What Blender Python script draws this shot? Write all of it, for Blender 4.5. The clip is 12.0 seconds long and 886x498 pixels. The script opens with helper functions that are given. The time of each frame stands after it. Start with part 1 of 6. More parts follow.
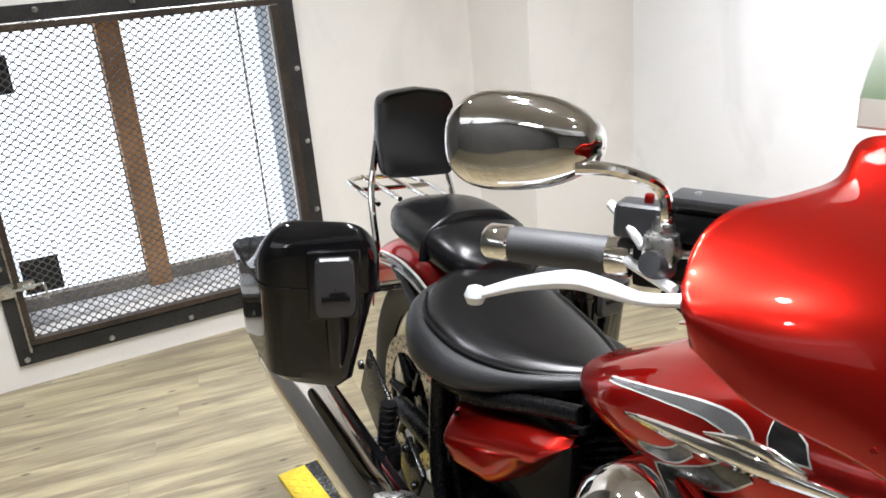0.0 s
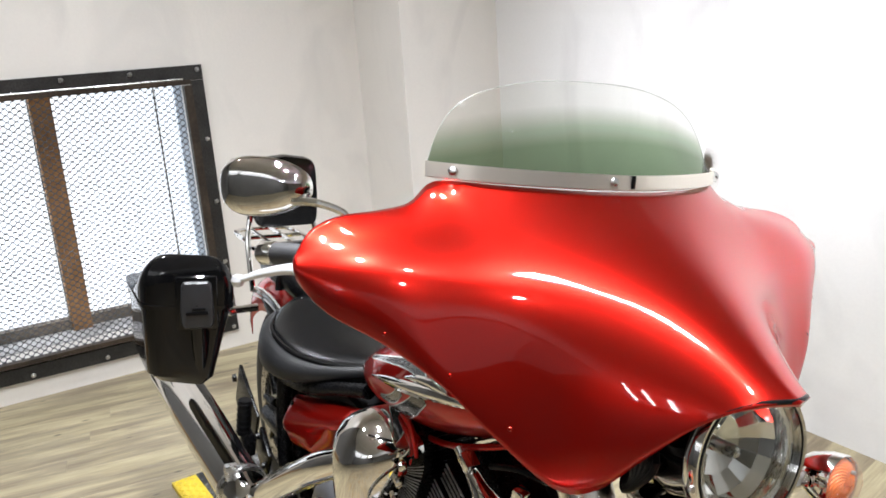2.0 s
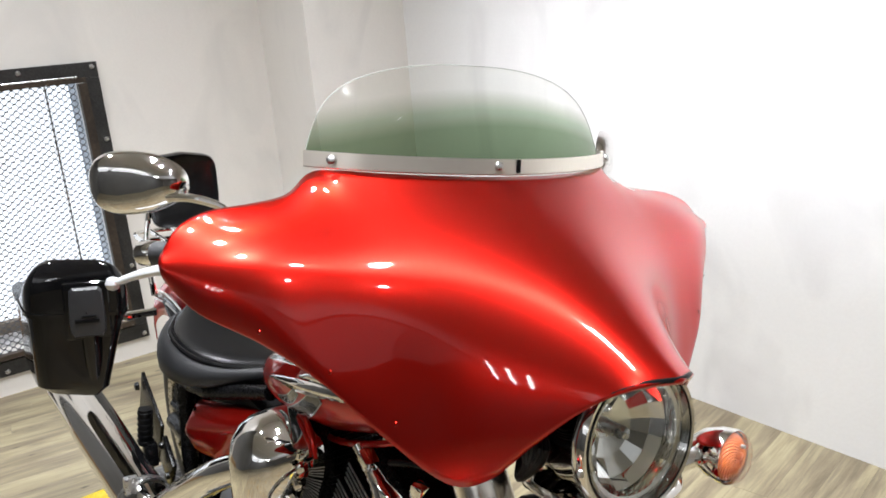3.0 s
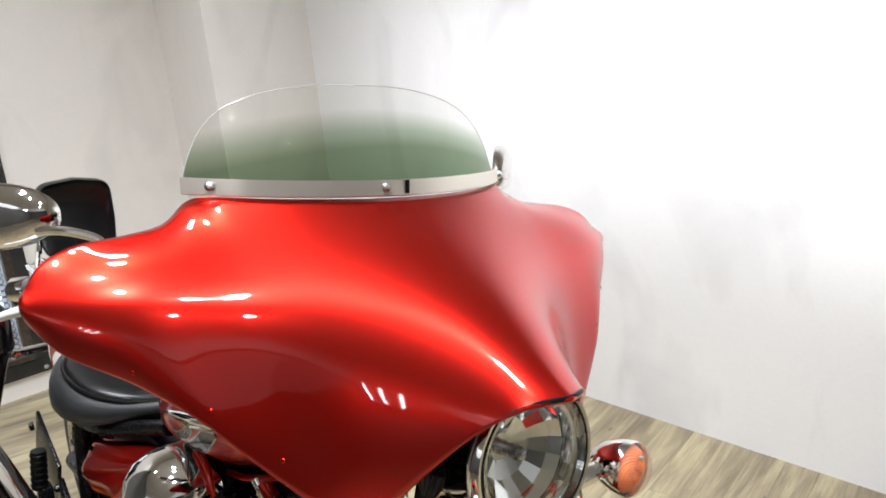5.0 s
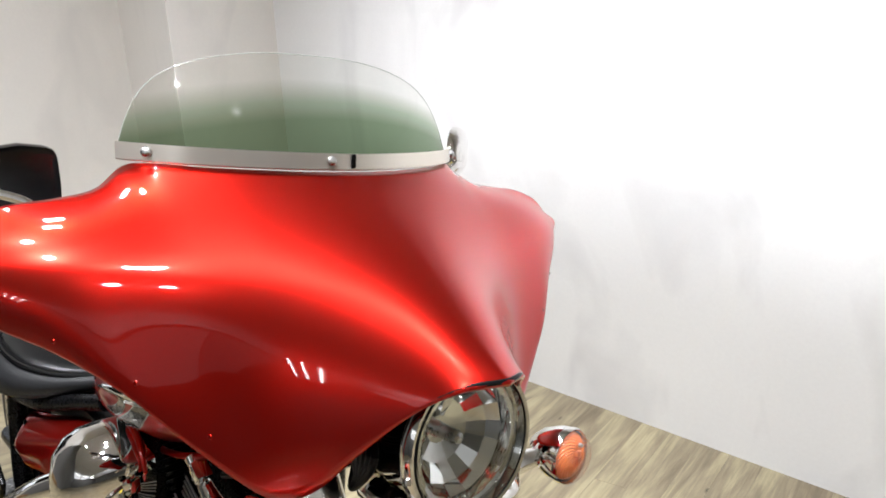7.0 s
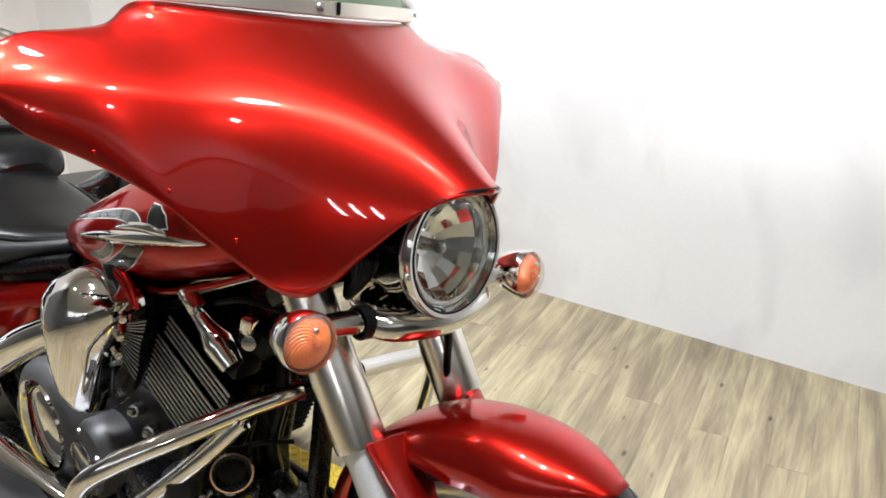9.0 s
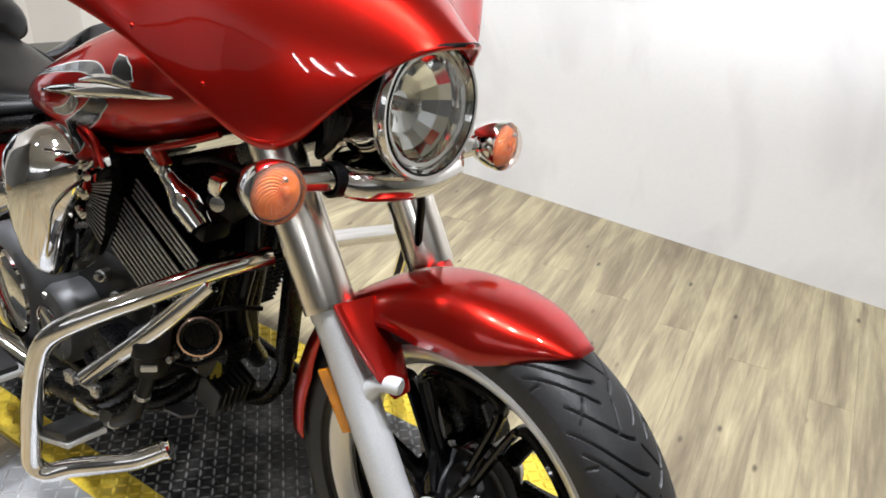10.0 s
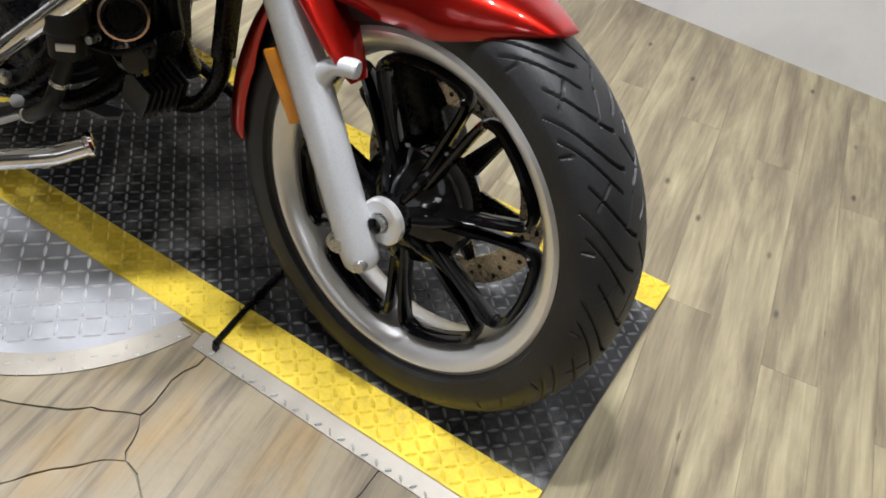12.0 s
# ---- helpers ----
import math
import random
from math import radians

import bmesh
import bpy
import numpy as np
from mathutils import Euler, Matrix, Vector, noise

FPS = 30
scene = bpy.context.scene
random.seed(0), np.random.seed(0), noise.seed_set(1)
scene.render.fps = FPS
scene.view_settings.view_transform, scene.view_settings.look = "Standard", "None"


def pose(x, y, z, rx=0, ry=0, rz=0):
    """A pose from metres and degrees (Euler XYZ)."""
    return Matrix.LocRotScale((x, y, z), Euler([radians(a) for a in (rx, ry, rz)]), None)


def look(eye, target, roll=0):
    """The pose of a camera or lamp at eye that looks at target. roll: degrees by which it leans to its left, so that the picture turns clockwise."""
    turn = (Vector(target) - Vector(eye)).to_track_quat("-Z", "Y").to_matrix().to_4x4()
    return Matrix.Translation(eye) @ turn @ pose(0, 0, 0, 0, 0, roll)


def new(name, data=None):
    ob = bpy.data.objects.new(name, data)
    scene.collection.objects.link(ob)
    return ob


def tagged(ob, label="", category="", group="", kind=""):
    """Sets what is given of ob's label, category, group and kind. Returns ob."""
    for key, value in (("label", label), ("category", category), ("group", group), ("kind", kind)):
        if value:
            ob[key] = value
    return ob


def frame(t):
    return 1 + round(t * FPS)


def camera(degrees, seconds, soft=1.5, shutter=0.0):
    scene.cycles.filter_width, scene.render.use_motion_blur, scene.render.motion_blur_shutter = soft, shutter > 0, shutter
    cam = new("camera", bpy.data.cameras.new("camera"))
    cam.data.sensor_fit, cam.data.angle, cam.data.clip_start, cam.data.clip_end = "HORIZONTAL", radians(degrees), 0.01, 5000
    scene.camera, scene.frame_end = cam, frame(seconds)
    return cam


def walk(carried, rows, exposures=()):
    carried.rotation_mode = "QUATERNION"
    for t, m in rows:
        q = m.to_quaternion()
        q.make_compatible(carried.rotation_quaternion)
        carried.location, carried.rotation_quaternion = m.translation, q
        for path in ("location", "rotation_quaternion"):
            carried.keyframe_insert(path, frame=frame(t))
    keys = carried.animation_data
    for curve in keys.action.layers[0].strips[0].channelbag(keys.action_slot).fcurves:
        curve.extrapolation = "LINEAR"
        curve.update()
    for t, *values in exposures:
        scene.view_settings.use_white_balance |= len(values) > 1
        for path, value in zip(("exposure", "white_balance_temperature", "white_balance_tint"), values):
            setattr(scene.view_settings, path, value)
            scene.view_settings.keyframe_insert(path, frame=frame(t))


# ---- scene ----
cam = camera(57.8, 12.0, soft=1.7)
PATH = [
    (0, (-0.091, -0.637, 1.305), (-1.83, 0.09, 0.634), -5.1),
    (0.3, (0.064, -0.604, 1.330), (-1.689, 0.002, 0.702), -5.5),
    (0.5, (0.159, -0.595, 1.34), (-1.653, 0.003, 0.742), -6.0),
    (1, (0.349, -0.664, 1.345), (-1.436, 0.055, 0.8), -5.8),
    (1.5, (0.451, -0.678, 1.35), (-1.305, 0.123, 0.825), -4.9),
    (2, (0.452, -0.591, 1.349), (-1.273, 0.277, 0.83), -4.1),
    (2.5, (0.452, -0.551, 1.337), (-1.225, 0.394, 0.795), -4.1),
    (3, (0.455, -0.527, 1.33), (-1.178, 0.49, 0.785), -5.0),
    (3.5, (0.452, -0.506, 1.328), (-1.133, 0.58, 0.773), -4.6),
    (5.5, (0.465, -0.47, 1.334), (-1.05, 0.727, 0.811), -5.6),
    (6, (0.467, -0.452, 1.331), (-1.03, 0.769, 0.812), -4.8),
    (6.5, (0.455, -0.408, 1.321), (-1.047, 0.794, 0.774), -3.2),
    (8.5, (0.504, -0.651, 1.282), (-0.771, 0.73, 0.598), -2.5),
    (9, (0.502, -0.651, 1.25), (-0.734, 0.725, 0.489), -1.0),
    (9.5, (0.504, -0.649, 1.219), (-0.678, 0.711, 0.353), 1.0),
    (10, (0.513, -0.655, 1.181), (-0.619, 0.69, 0.225), 2.0),
    (10.5, (0.514, -0.659, 1.135), (-0.541, 0.663, 0.067), 4.0),
    (11, (0.508, -0.663, 1.097), (-0.457, 0.64, -0.074), 6.3),
    (11.5, (0.499, -0.664, 1.053), (-0.368, 0.616, -0.216), 8.9),
    (12, (0.489, -0.673, 1.011), (-0.296, 0.58, -0.336), 10.3),
]
LIGHTNESS = [(0, 0.24), (1.5, 0.05), (2.5, 0.05), (3.5, 0.0), (5.5, 0.0), (6.5, -0.05), (8.5, 0.06), (9.5, 0.1), (10.5, -0.02), (11.2, -0.2), (12, -0.3)]
walk(cam, [(t, look(eye, target, roll)) for t, eye, target, roll in PATH], LIGHTNESS)

# ---- world and light ----
world = bpy.data.worlds.new("world")
scene.world = world
world.use_nodes = True
world.node_tree.nodes["Background"].inputs[0].default_value = (0.75, 0.85, 1.0, 1)
world.node_tree.nodes["Background"].inputs[1].default_value = 0.3

ROOM = pose(0, 0, 0, 0, 0, 3.85)          # room axes
LEAN = -5.92                               # the bike rests on its stand
LIFT = ROOM @ pose(-0.5, -0.163, 0, 0, 0, 2.6) @ pose(0.5, 0.163, 0)   # the lift stands a little askew
BIKE = pose(0, 0, 0, LEAN)
UPPER = BIKE @ pose(0, 0, 0.95) @ pose(0, 0, 0, -3.0) @ pose(0, 0, -0.95)   # fairing sits a little askew
XW, YW, ZC = -3.138, 1.585, 3.4            # window wall, side wall, ceiling


def lamp(name, x, y, z, sx, sy, watts, colour, spread=180):
    li = bpy.data.lights.new(name, "AREA")
    li.shape, li.size, li.size_y, li.energy, li.color = "RECTANGLE", sx, sy, watts, colour
    li.spread = radians(spread)
    ob = new(name, li)
    ob.matrix_world = ROOM @ pose(x, y, z)
    return ob


DAY = (0.96, 0.985, 1.045)
TUBE_LENGTH = 2.4
TUBES = [ROOM @ pose(3.7 + 0.30 * k, -5.9 + 0.13 * k, 0, 0, 0, -65) for k in (-1, 0, 1)]
for at in TUBES:
    lamp("tube_light", 0, 0, 0, TUBE_LENGTH, 0.05, 16, DAY).matrix_world = at @ pose(0, 0, ZC - 0.13)
# the bulb at (-2.45, -0.80) is added, to lift the window wall
SPOTS = [(-0.15, -0.30, 36), (-0.85, -0.22, 24), (-2.45, -0.80, 21), (-1.30, 0.20, 24), (-1.66, 0.34, 17), (0.55, 0.20, 20), (1.8, -0.4, 12)]
for x, y, watts in SPOTS:
    lamp("bulb_light", x, y, ZC - 0.19, 0.10, 0.10, watts * 0.9, DAY, 114)
FILL = [(-1.8, -6.7, 40), (1.2, -6.7, 45), (4.8, -0.9, 14), (4.7, -3.35, 8)]
for x, y, watts in FILL:                   # added, unseen fill panels: light falls and also washes the ceiling
    lamp("fill_light", x, y, ZC - 0.40, 2.4, 2.4, watts * 0.4, DAY)
    lamp("fill_uplight", x, y, ZC - 0.33, 2.4, 2.4, watts * 1.0, DAY).matrix_world = ROOM @ pose(x, y, ZC - 0.33, 180)
WALL_FILL = [((-0.40, -2.7), (-0.60, 1.14), 3.0, 9)]
for (x, y), (wx, wz), wide, watts in WALL_FILL:       # an added, unseen lamp that brightens the side wall
    head = lamp("wall_fill_light", x, y, ZC - 0.22, wide, 0.10, watts, DAY, 15)
    head.matrix_world = look(ROOM @ Vector((x, y, ZC - 0.22)), ROOM @ Vector((wx, YW, wz)))


# ---- materials ----
def mat(name, colour, rough=0.5, metal=0.0, coat=0.0, bump=0.0, scale=60.0, vary=0.0, big=0.0, bigscale=4.0, spec=0.5, coat_rough=0.03, rough_vary=0.0):
    m = bpy.data.materials.new(name)
    m.use_nodes = True
    nt = m.node_tree
    b = nt.nodes["Principled BSDF"]
    b.inputs["Base Color"].default_value = (*colour, 1)
    b.inputs["Roughness"].default_value = rough
    b.inputs["Metallic"].default_value = metal
    b.inputs["Specular IOR Level"].default_value = spec
    b.inputs["Coat Weight"].default_value = coat
    b.inputs["Coat Roughness"].default_value = coat_rough
    tc = nt.nodes.new("ShaderNodeTexCoord")
    fine = nt.nodes.new("ShaderNodeTexNoise")
    fine.inputs["Scale"].default_value, fine.inputs["Detail"].default_value = scale, 6
    nt.links.new(tc.outputs["Object"], fine.inputs["Vector"])
    if vary or big:
        wide = nt.nodes.new("ShaderNodeTexNoise")
        wide.inputs["Scale"].default_value, wide.inputs["Detail"].default_value = bigscale, 5
        nt.links.new(tc.outputs["Object"], wide.inputs["Vector"])
        last = None
        for src, amount in ((fine, vary), (wide, big)):
            mr = nt.nodes.new("ShaderNodeMapRange")
            mr.inputs[1].default_value, mr.inputs[2].default_value = 0.3, 0.7
            mr.inputs[3].default_value, mr.inputs[4].default_value = 1 - amount, 1 + amount
            nt.links.new(src.outputs["Fac"], mr.inputs[0])
            mul = nt.nodes.new("ShaderNodeVectorMath")
            mul.operation = "SCALE"
            if last is None:
                mul.inputs[0].default_value = colour
            else:
                nt.links.new(last, mul.inputs[0])
            nt.links.new(mr.outputs[0], mul.inputs["Scale"])
            last = mul.outputs[0]
        nt.links.new(last, b.inputs["Base Color"])
    if rough_vary:
        mr = nt.nodes.new("ShaderNodeMapRange")
        mr.inputs[1].default_value, mr.inputs[2].default_value = 0.3, 0.7
        mr.inputs[3].default_value, mr.inputs[4].default_value = max(rough - rough_vary, 0.02), rough + rough_vary
        nt.links.new(fine.outputs["Fac"], mr.inputs[0])
        nt.links.new(mr.outputs[0], b.inputs["Roughness"])
    if bump:
        bp = nt.nodes.new("ShaderNodeBump")
        bp.inputs["Strength"].default_value, bp.inputs["Distance"].default_value = 1.0, bump
        nt.links.new(fine.outputs["Fac"], bp.inputs["Height"])
        nt.links.new(bp.outputs[0], b.inputs["Normal"])
    return m


def nodes_of(m):
    return m.node_tree.nodes, m.node_tree.links, m.node_tree.nodes["Principled BSDF"]


RED = mat("red_paint", (0.42, 0.010, 0.006), 0.29, 0.90, 1.0, 0.0, 700, 0.05, 0.03, 6, spec=0.2)
RED.node_tree.nodes["Principled BSDF"].inputs["Specular Tint"].default_value = (1.0, 0.08, 0.06, 1)
CHROME = mat("chrome", (0.83, 0.82, 0.80), 0.045, 1.0, 0, 0.0, 12, 0.0, 0.03, 7)
WARM_CHROME = mat("fork_cover_chrome", (0.90, 0.86, 0.79), 0.22, 1.0, 0, 0, 12, 0.0, 0.03, 8)
TRIM = mat("brushed_trim", (0.80, 0.75, 0.66), 0.30, 0.80, 0, 0, 30, 0.0, 0.04, 12)
ALU = mat("painted_aluminium", (0.66, 0.67, 0.68), 0.36, 0.35, 0, 0.0001, 300, 0.05, 0.04, 9)
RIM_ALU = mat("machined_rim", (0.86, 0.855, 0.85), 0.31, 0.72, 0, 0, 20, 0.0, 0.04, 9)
BLACK_GLOSS = mat("gloss_black", (0.003, 0.003, 0.0034), 0.05, 0, 0, 0, 60, 0.1, 0.1, 5)
BLACK_PAINT = mat("satin_black_metal", (0.003, 0.003, 0.0034), 0.28, 0.0, 0, 0.0002, 250, 0.2, 0.25, 14, rough_vary=0.08, spec=0.16)
BLACK_PLASTIC = mat("black_plastic", (0.003, 0.003, 0.0034), 0.40, 0, 0, 0.0002, 500, 0.15, 0.15, 20, spec=0.15)
LATCH = mat("dark_latch_plastic", (0.022, 0.0225, 0.024), 0.38, 0, 0, 0.0002, 500, 0.12, 0.12, 20)
LEATHER = mat("seat_vinyl", (0.0035, 0.0035, 0.0038), 0.25, 0, 0, 0.00025, 240, 0.2, 0.15, 9, spec=0.28)
SKIRT = mat("seat_skirt_vinyl", (0.012, 0.0122, 0.013), 0.45, 0, 0, 0.0005, 260, 0.15, 0.15, 9, spec=0.35)
RUBBER = mat("tyre_rubber", (0.015, 0.0152, 0.016), 0.48, 0, 0, 0.0003, 220, 0.2, 0.3, 16)
GRIP = mat("grip_rubber", (0.038, 0.038, 0.040), 0.55, 0, 0, 0.0004, 600, 0.15, 0.1, 12)
HOSE = mat("rubber_hose", (0.009, 0.0092, 0.010), 0.42, 0, 0, 0.0002, 300, 0.15, 0.15, 12, spec=0.3)
ENGINE = mat("engine_grey", (0.012, 0.0122, 0.013), 0.40, 0.2, 0, 0.0004, 260, 0.2, 0.2, 10)
COVER = mat("satin_grey_cover", (0.085, 0.086, 0.090), 0.40, 0.35, 0, 0.0003, 300, 0.1, 0.1, 10)
FIN_EDGE = mat("fin_edge", (0.55, 0.55, 0.55), 0.35, 0.5, 0, 0.0001, 200, 0.1, 0.1, 15)
DISC = mat("brake_disc", (0.42, 0.38, 0.32), 0.28, 0.9, 0, 0.0002, 160, 0.12, 0.2, 25, rough_vary=0.1)
STEEL = mat("zinc_steel", (0.55, 0.55, 0.54), 0.3, 1.0, 0, 0.0002, 150, 0.08, 0.1, 20, rough_vary=0.1)
SILVER_INK = mat("silver_decal", (0.13, 0.13, 0.13), 0.25, 0.5, 0.9, 0, 300, 0.06, 0.1, 30)
WHITE_INK = mat("pale_decal_line", (0.70, 0.68, 0.64), 0.25, 0.3, 0.9, 0, 300, 0.05, 0.05, 30)
BLACK_INK = mat("black_decal", (0.01, 0.01, 0.01), 0.2, 0, 0.9, 0, 300, 0.05, 0.05, 30)
CORE = mat("orange_inner_lens", (0.95, 0.235, 0.008), 0.24, 0, 0.5, 0.0008, 330, 0.2, 0.15, 60)
ORANGE = mat("orange_reflector", (0.92, 0.34, 0.012), 0.25, 0, 0.5, 0.0006, 900, 0.1, 0.1, 30)
GAUZE = mat("mesh_steel", (0.15, 0.155, 0.165), 0.45, 0.7, 0, 0, 200, 0.15, 0.2, 8)
FRAME_STEEL = mat("dark_frame_steel", (0.030, 0.029, 0.028), 0.5, 0.4, 0, 0.0004, 130, 0.3, 0.35, 9)
BROWN = mat("brown_post_wood", (0.36, 0.185, 0.075), 0.6, 0, 0, 0.0008, 60, 0.2, 0.3, 5)
RAW_WOOD = mat("raw_wood_block", (0.30, 0.19, 0.09), 0.65, 0, 0, 0.0008, 40, 0.15, 0.3, 6)
WALL = mat("wall_paint", (0.77, 0.765, 0.755), 0.55, 0, 0, 0.0005, 90, 0.012, 0.03, 1.3)
WALL_CREAM = mat("cream_wall_paint", (0.77, 0.74, 0.695), 0.55, 0, 0, 0.0005, 90, 0.012, 0.03, 1.3)
# unseen far walls and the door, painted dark to hold reflections down
DIM = mat("darkened_wall_paint", (0.19, 0.19, 0.188), 0.7, 0, 0, 0.0008, 60, 0.05, 0.1, 1)
FAR = mat("darkened_far_paint", (0.24, 0.237, 0.23), 0.7, 0, 0, 0.0008, 60, 0.05, 0.1, 1)
CEIL = mat("ceiling_paint", (0.68, 0.68, 0.67), 0.8, 0, 0, 0.0008, 60, 0.03, 0.03, 2)
YELLOW = mat("yellow_plate_paint", (0.68, 0.50, 0.040), 0.55, 0.0, 0, 0.0003, 160, 0.10, 0.22, 9, rough_vary=0.1)
YELLOW_BAR = mat("yellow_bar_paint", (0.76, 0.565, 0.055), 0.42, 0.0, 0, 0.0002, 160, 0.10, 0.15, 11, rough_vary=0.1)
BLACK_PLATE = mat("black_plate_paint", (0.014, 0.0142, 0.015), 0.40, 0.0, 0, 0.0004, 150, 0.35, 0.55, 5, rough_vary=0.12, spec=0.3)
WORN_TREAD = mat("worn_black_tread", (0.085, 0.086, 0.088), 0.34, 0.3, 0, 0.0002, 90, 0.3, 0.6, 6)
SILVER_PLATE = mat("bare_tread_plate", (0.355, 0.36, 0.375), 0.45, 0.30, 0, 0, 40, 0.03, 0.10, 8)
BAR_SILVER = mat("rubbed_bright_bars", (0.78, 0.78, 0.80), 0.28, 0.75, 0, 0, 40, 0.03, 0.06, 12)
BRIGHT_PLATE = mat("worn_edge_plate", (0.22, 0.195, 0.155), 0.42, 0.2, 0, 0, 40, 0.05, 0.15, 9)
JOINT = mat("dark_joint", (0.19, 0.16, 0.115), 0.8, 0, 0, 0.001, 120, 0.2, 0.3, 6)


def plank_material():
    m = mat("vinyl_plank", (0.3, 0.22, 0.12), 0.42, bump=0.0003, scale=90)
    n, l, b = nodes_of(m)
    tc, oi = n.new("ShaderNodeTexCoord"), n.new("ShaderNodeObjectInfo")
    shift = n.new("ShaderNodeVectorMath")
    shift.operation = "MULTIPLY_ADD"
    comb = n.new("ShaderNodeCombineXYZ")
    for k in range(3):
        l.new(oi.outputs["Random"], comb.inputs[k])
    l.new(comb.outputs[0], shift.inputs[0])
    shift.inputs[1].default_value = (37, 91, 53)
    l.new(tc.outputs["Object"], shift.inputs[2])
    ramps = []
    for sc, stretch, det in ((4.6, (3.7, 0.46, 1), 11), (60.0, (1.9, 0.10, 1), 8)):
        mp = n.new("ShaderNodeMapping")
        mp.inputs["Scale"].default_value = stretch
        l.new(shift.outputs[0], mp.inputs[0])
        tx = n.new("ShaderNodeTexNoise")
        tx.inputs["Scale"].default_value, tx.inputs["Detail"].default_value, tx.inputs["Distortion"].default_value = sc, det, 0.45
        tx.inputs["Roughness"].default_value = 0.60
        l.new(mp.outputs[0], tx.inputs["Vector"])
        ramps.append(tx)
    cr = n.new("ShaderNodeValToRGB")
    e = cr.color_ramp.elements
    e[0].position, e[0].color = 0.30, (0.150, 0.117, 0.073, 1)
    e[1].position, e[1].color = 0.68, (0.375, 0.322, 0.198, 1)
    mid = e.new(0.47)
    mid.color = (0.238, 0.197, 0.125, 1)
    e.new(0.54).color = (0.302, 0.256, 0.156, 1)
    l.new(ramps[0].outputs["Fac"], cr.inputs[0])
    mr = n.new("ShaderNodeMapRange")
    mr.inputs[1].default_value, mr.inputs[2].default_value, mr.inputs[3].default_value, mr.inputs[4].default_value = 0.33, 0.64, 0.83, 1.14
    l.new(ramps[1].outputs["Fac"], mr.inputs[0])
    tone = n.new("ShaderNodeMapRange")
    tone.inputs[3].default_value, tone.inputs[4].default_value = 0.94, 1.05
    l.new(oi.outputs["Random"], tone.inputs[0])
    v1, v2 = n.new("ShaderNodeVectorMath"), n.new("ShaderNodeVectorMath")
    v1.operation = v2.operation = "SCALE"
    l.new(cr.outputs[0], v1.inputs[0])
    l.new(mr.outputs[0], v1.inputs["Scale"])
    l.new(v1.outputs[0], v2.inputs[0])
    l.new(tone.outputs[0], v2.inputs["Scale"])
    knot = n.new("ShaderNodeTexVoronoi")
    mpk = n.new("ShaderNodeMapping")
    mpk.inputs["Scale"].default_value = (13.0, 5.5, 1)
    l.new(shift.outputs[0], mpk.inputs[0])
    l.new(mpk.outputs[0], knot.inputs["Vector"])
    knot.inputs["Scale"].default_value = 1.0
    kr = n.new("ShaderNodeMapRange")
    kr.inputs[1].default_value, kr.inputs[2].default_value, kr.inputs[3].default_value, kr.inputs[4].default_value = 0.03, 0.10, 0.22, 1.0
    l.new(knot.outputs["Distance"], kr.inputs[0])
    v3 = n.new("ShaderNodeVectorMath")
    v3.operation = "SCALE"
    l.new(v2.outputs[0], v3.inputs[0])
    l.new(kr.outputs[0], v3.inputs["Scale"])
    l.new(v3.outputs[0], b.inputs["Base Color"])
    return m


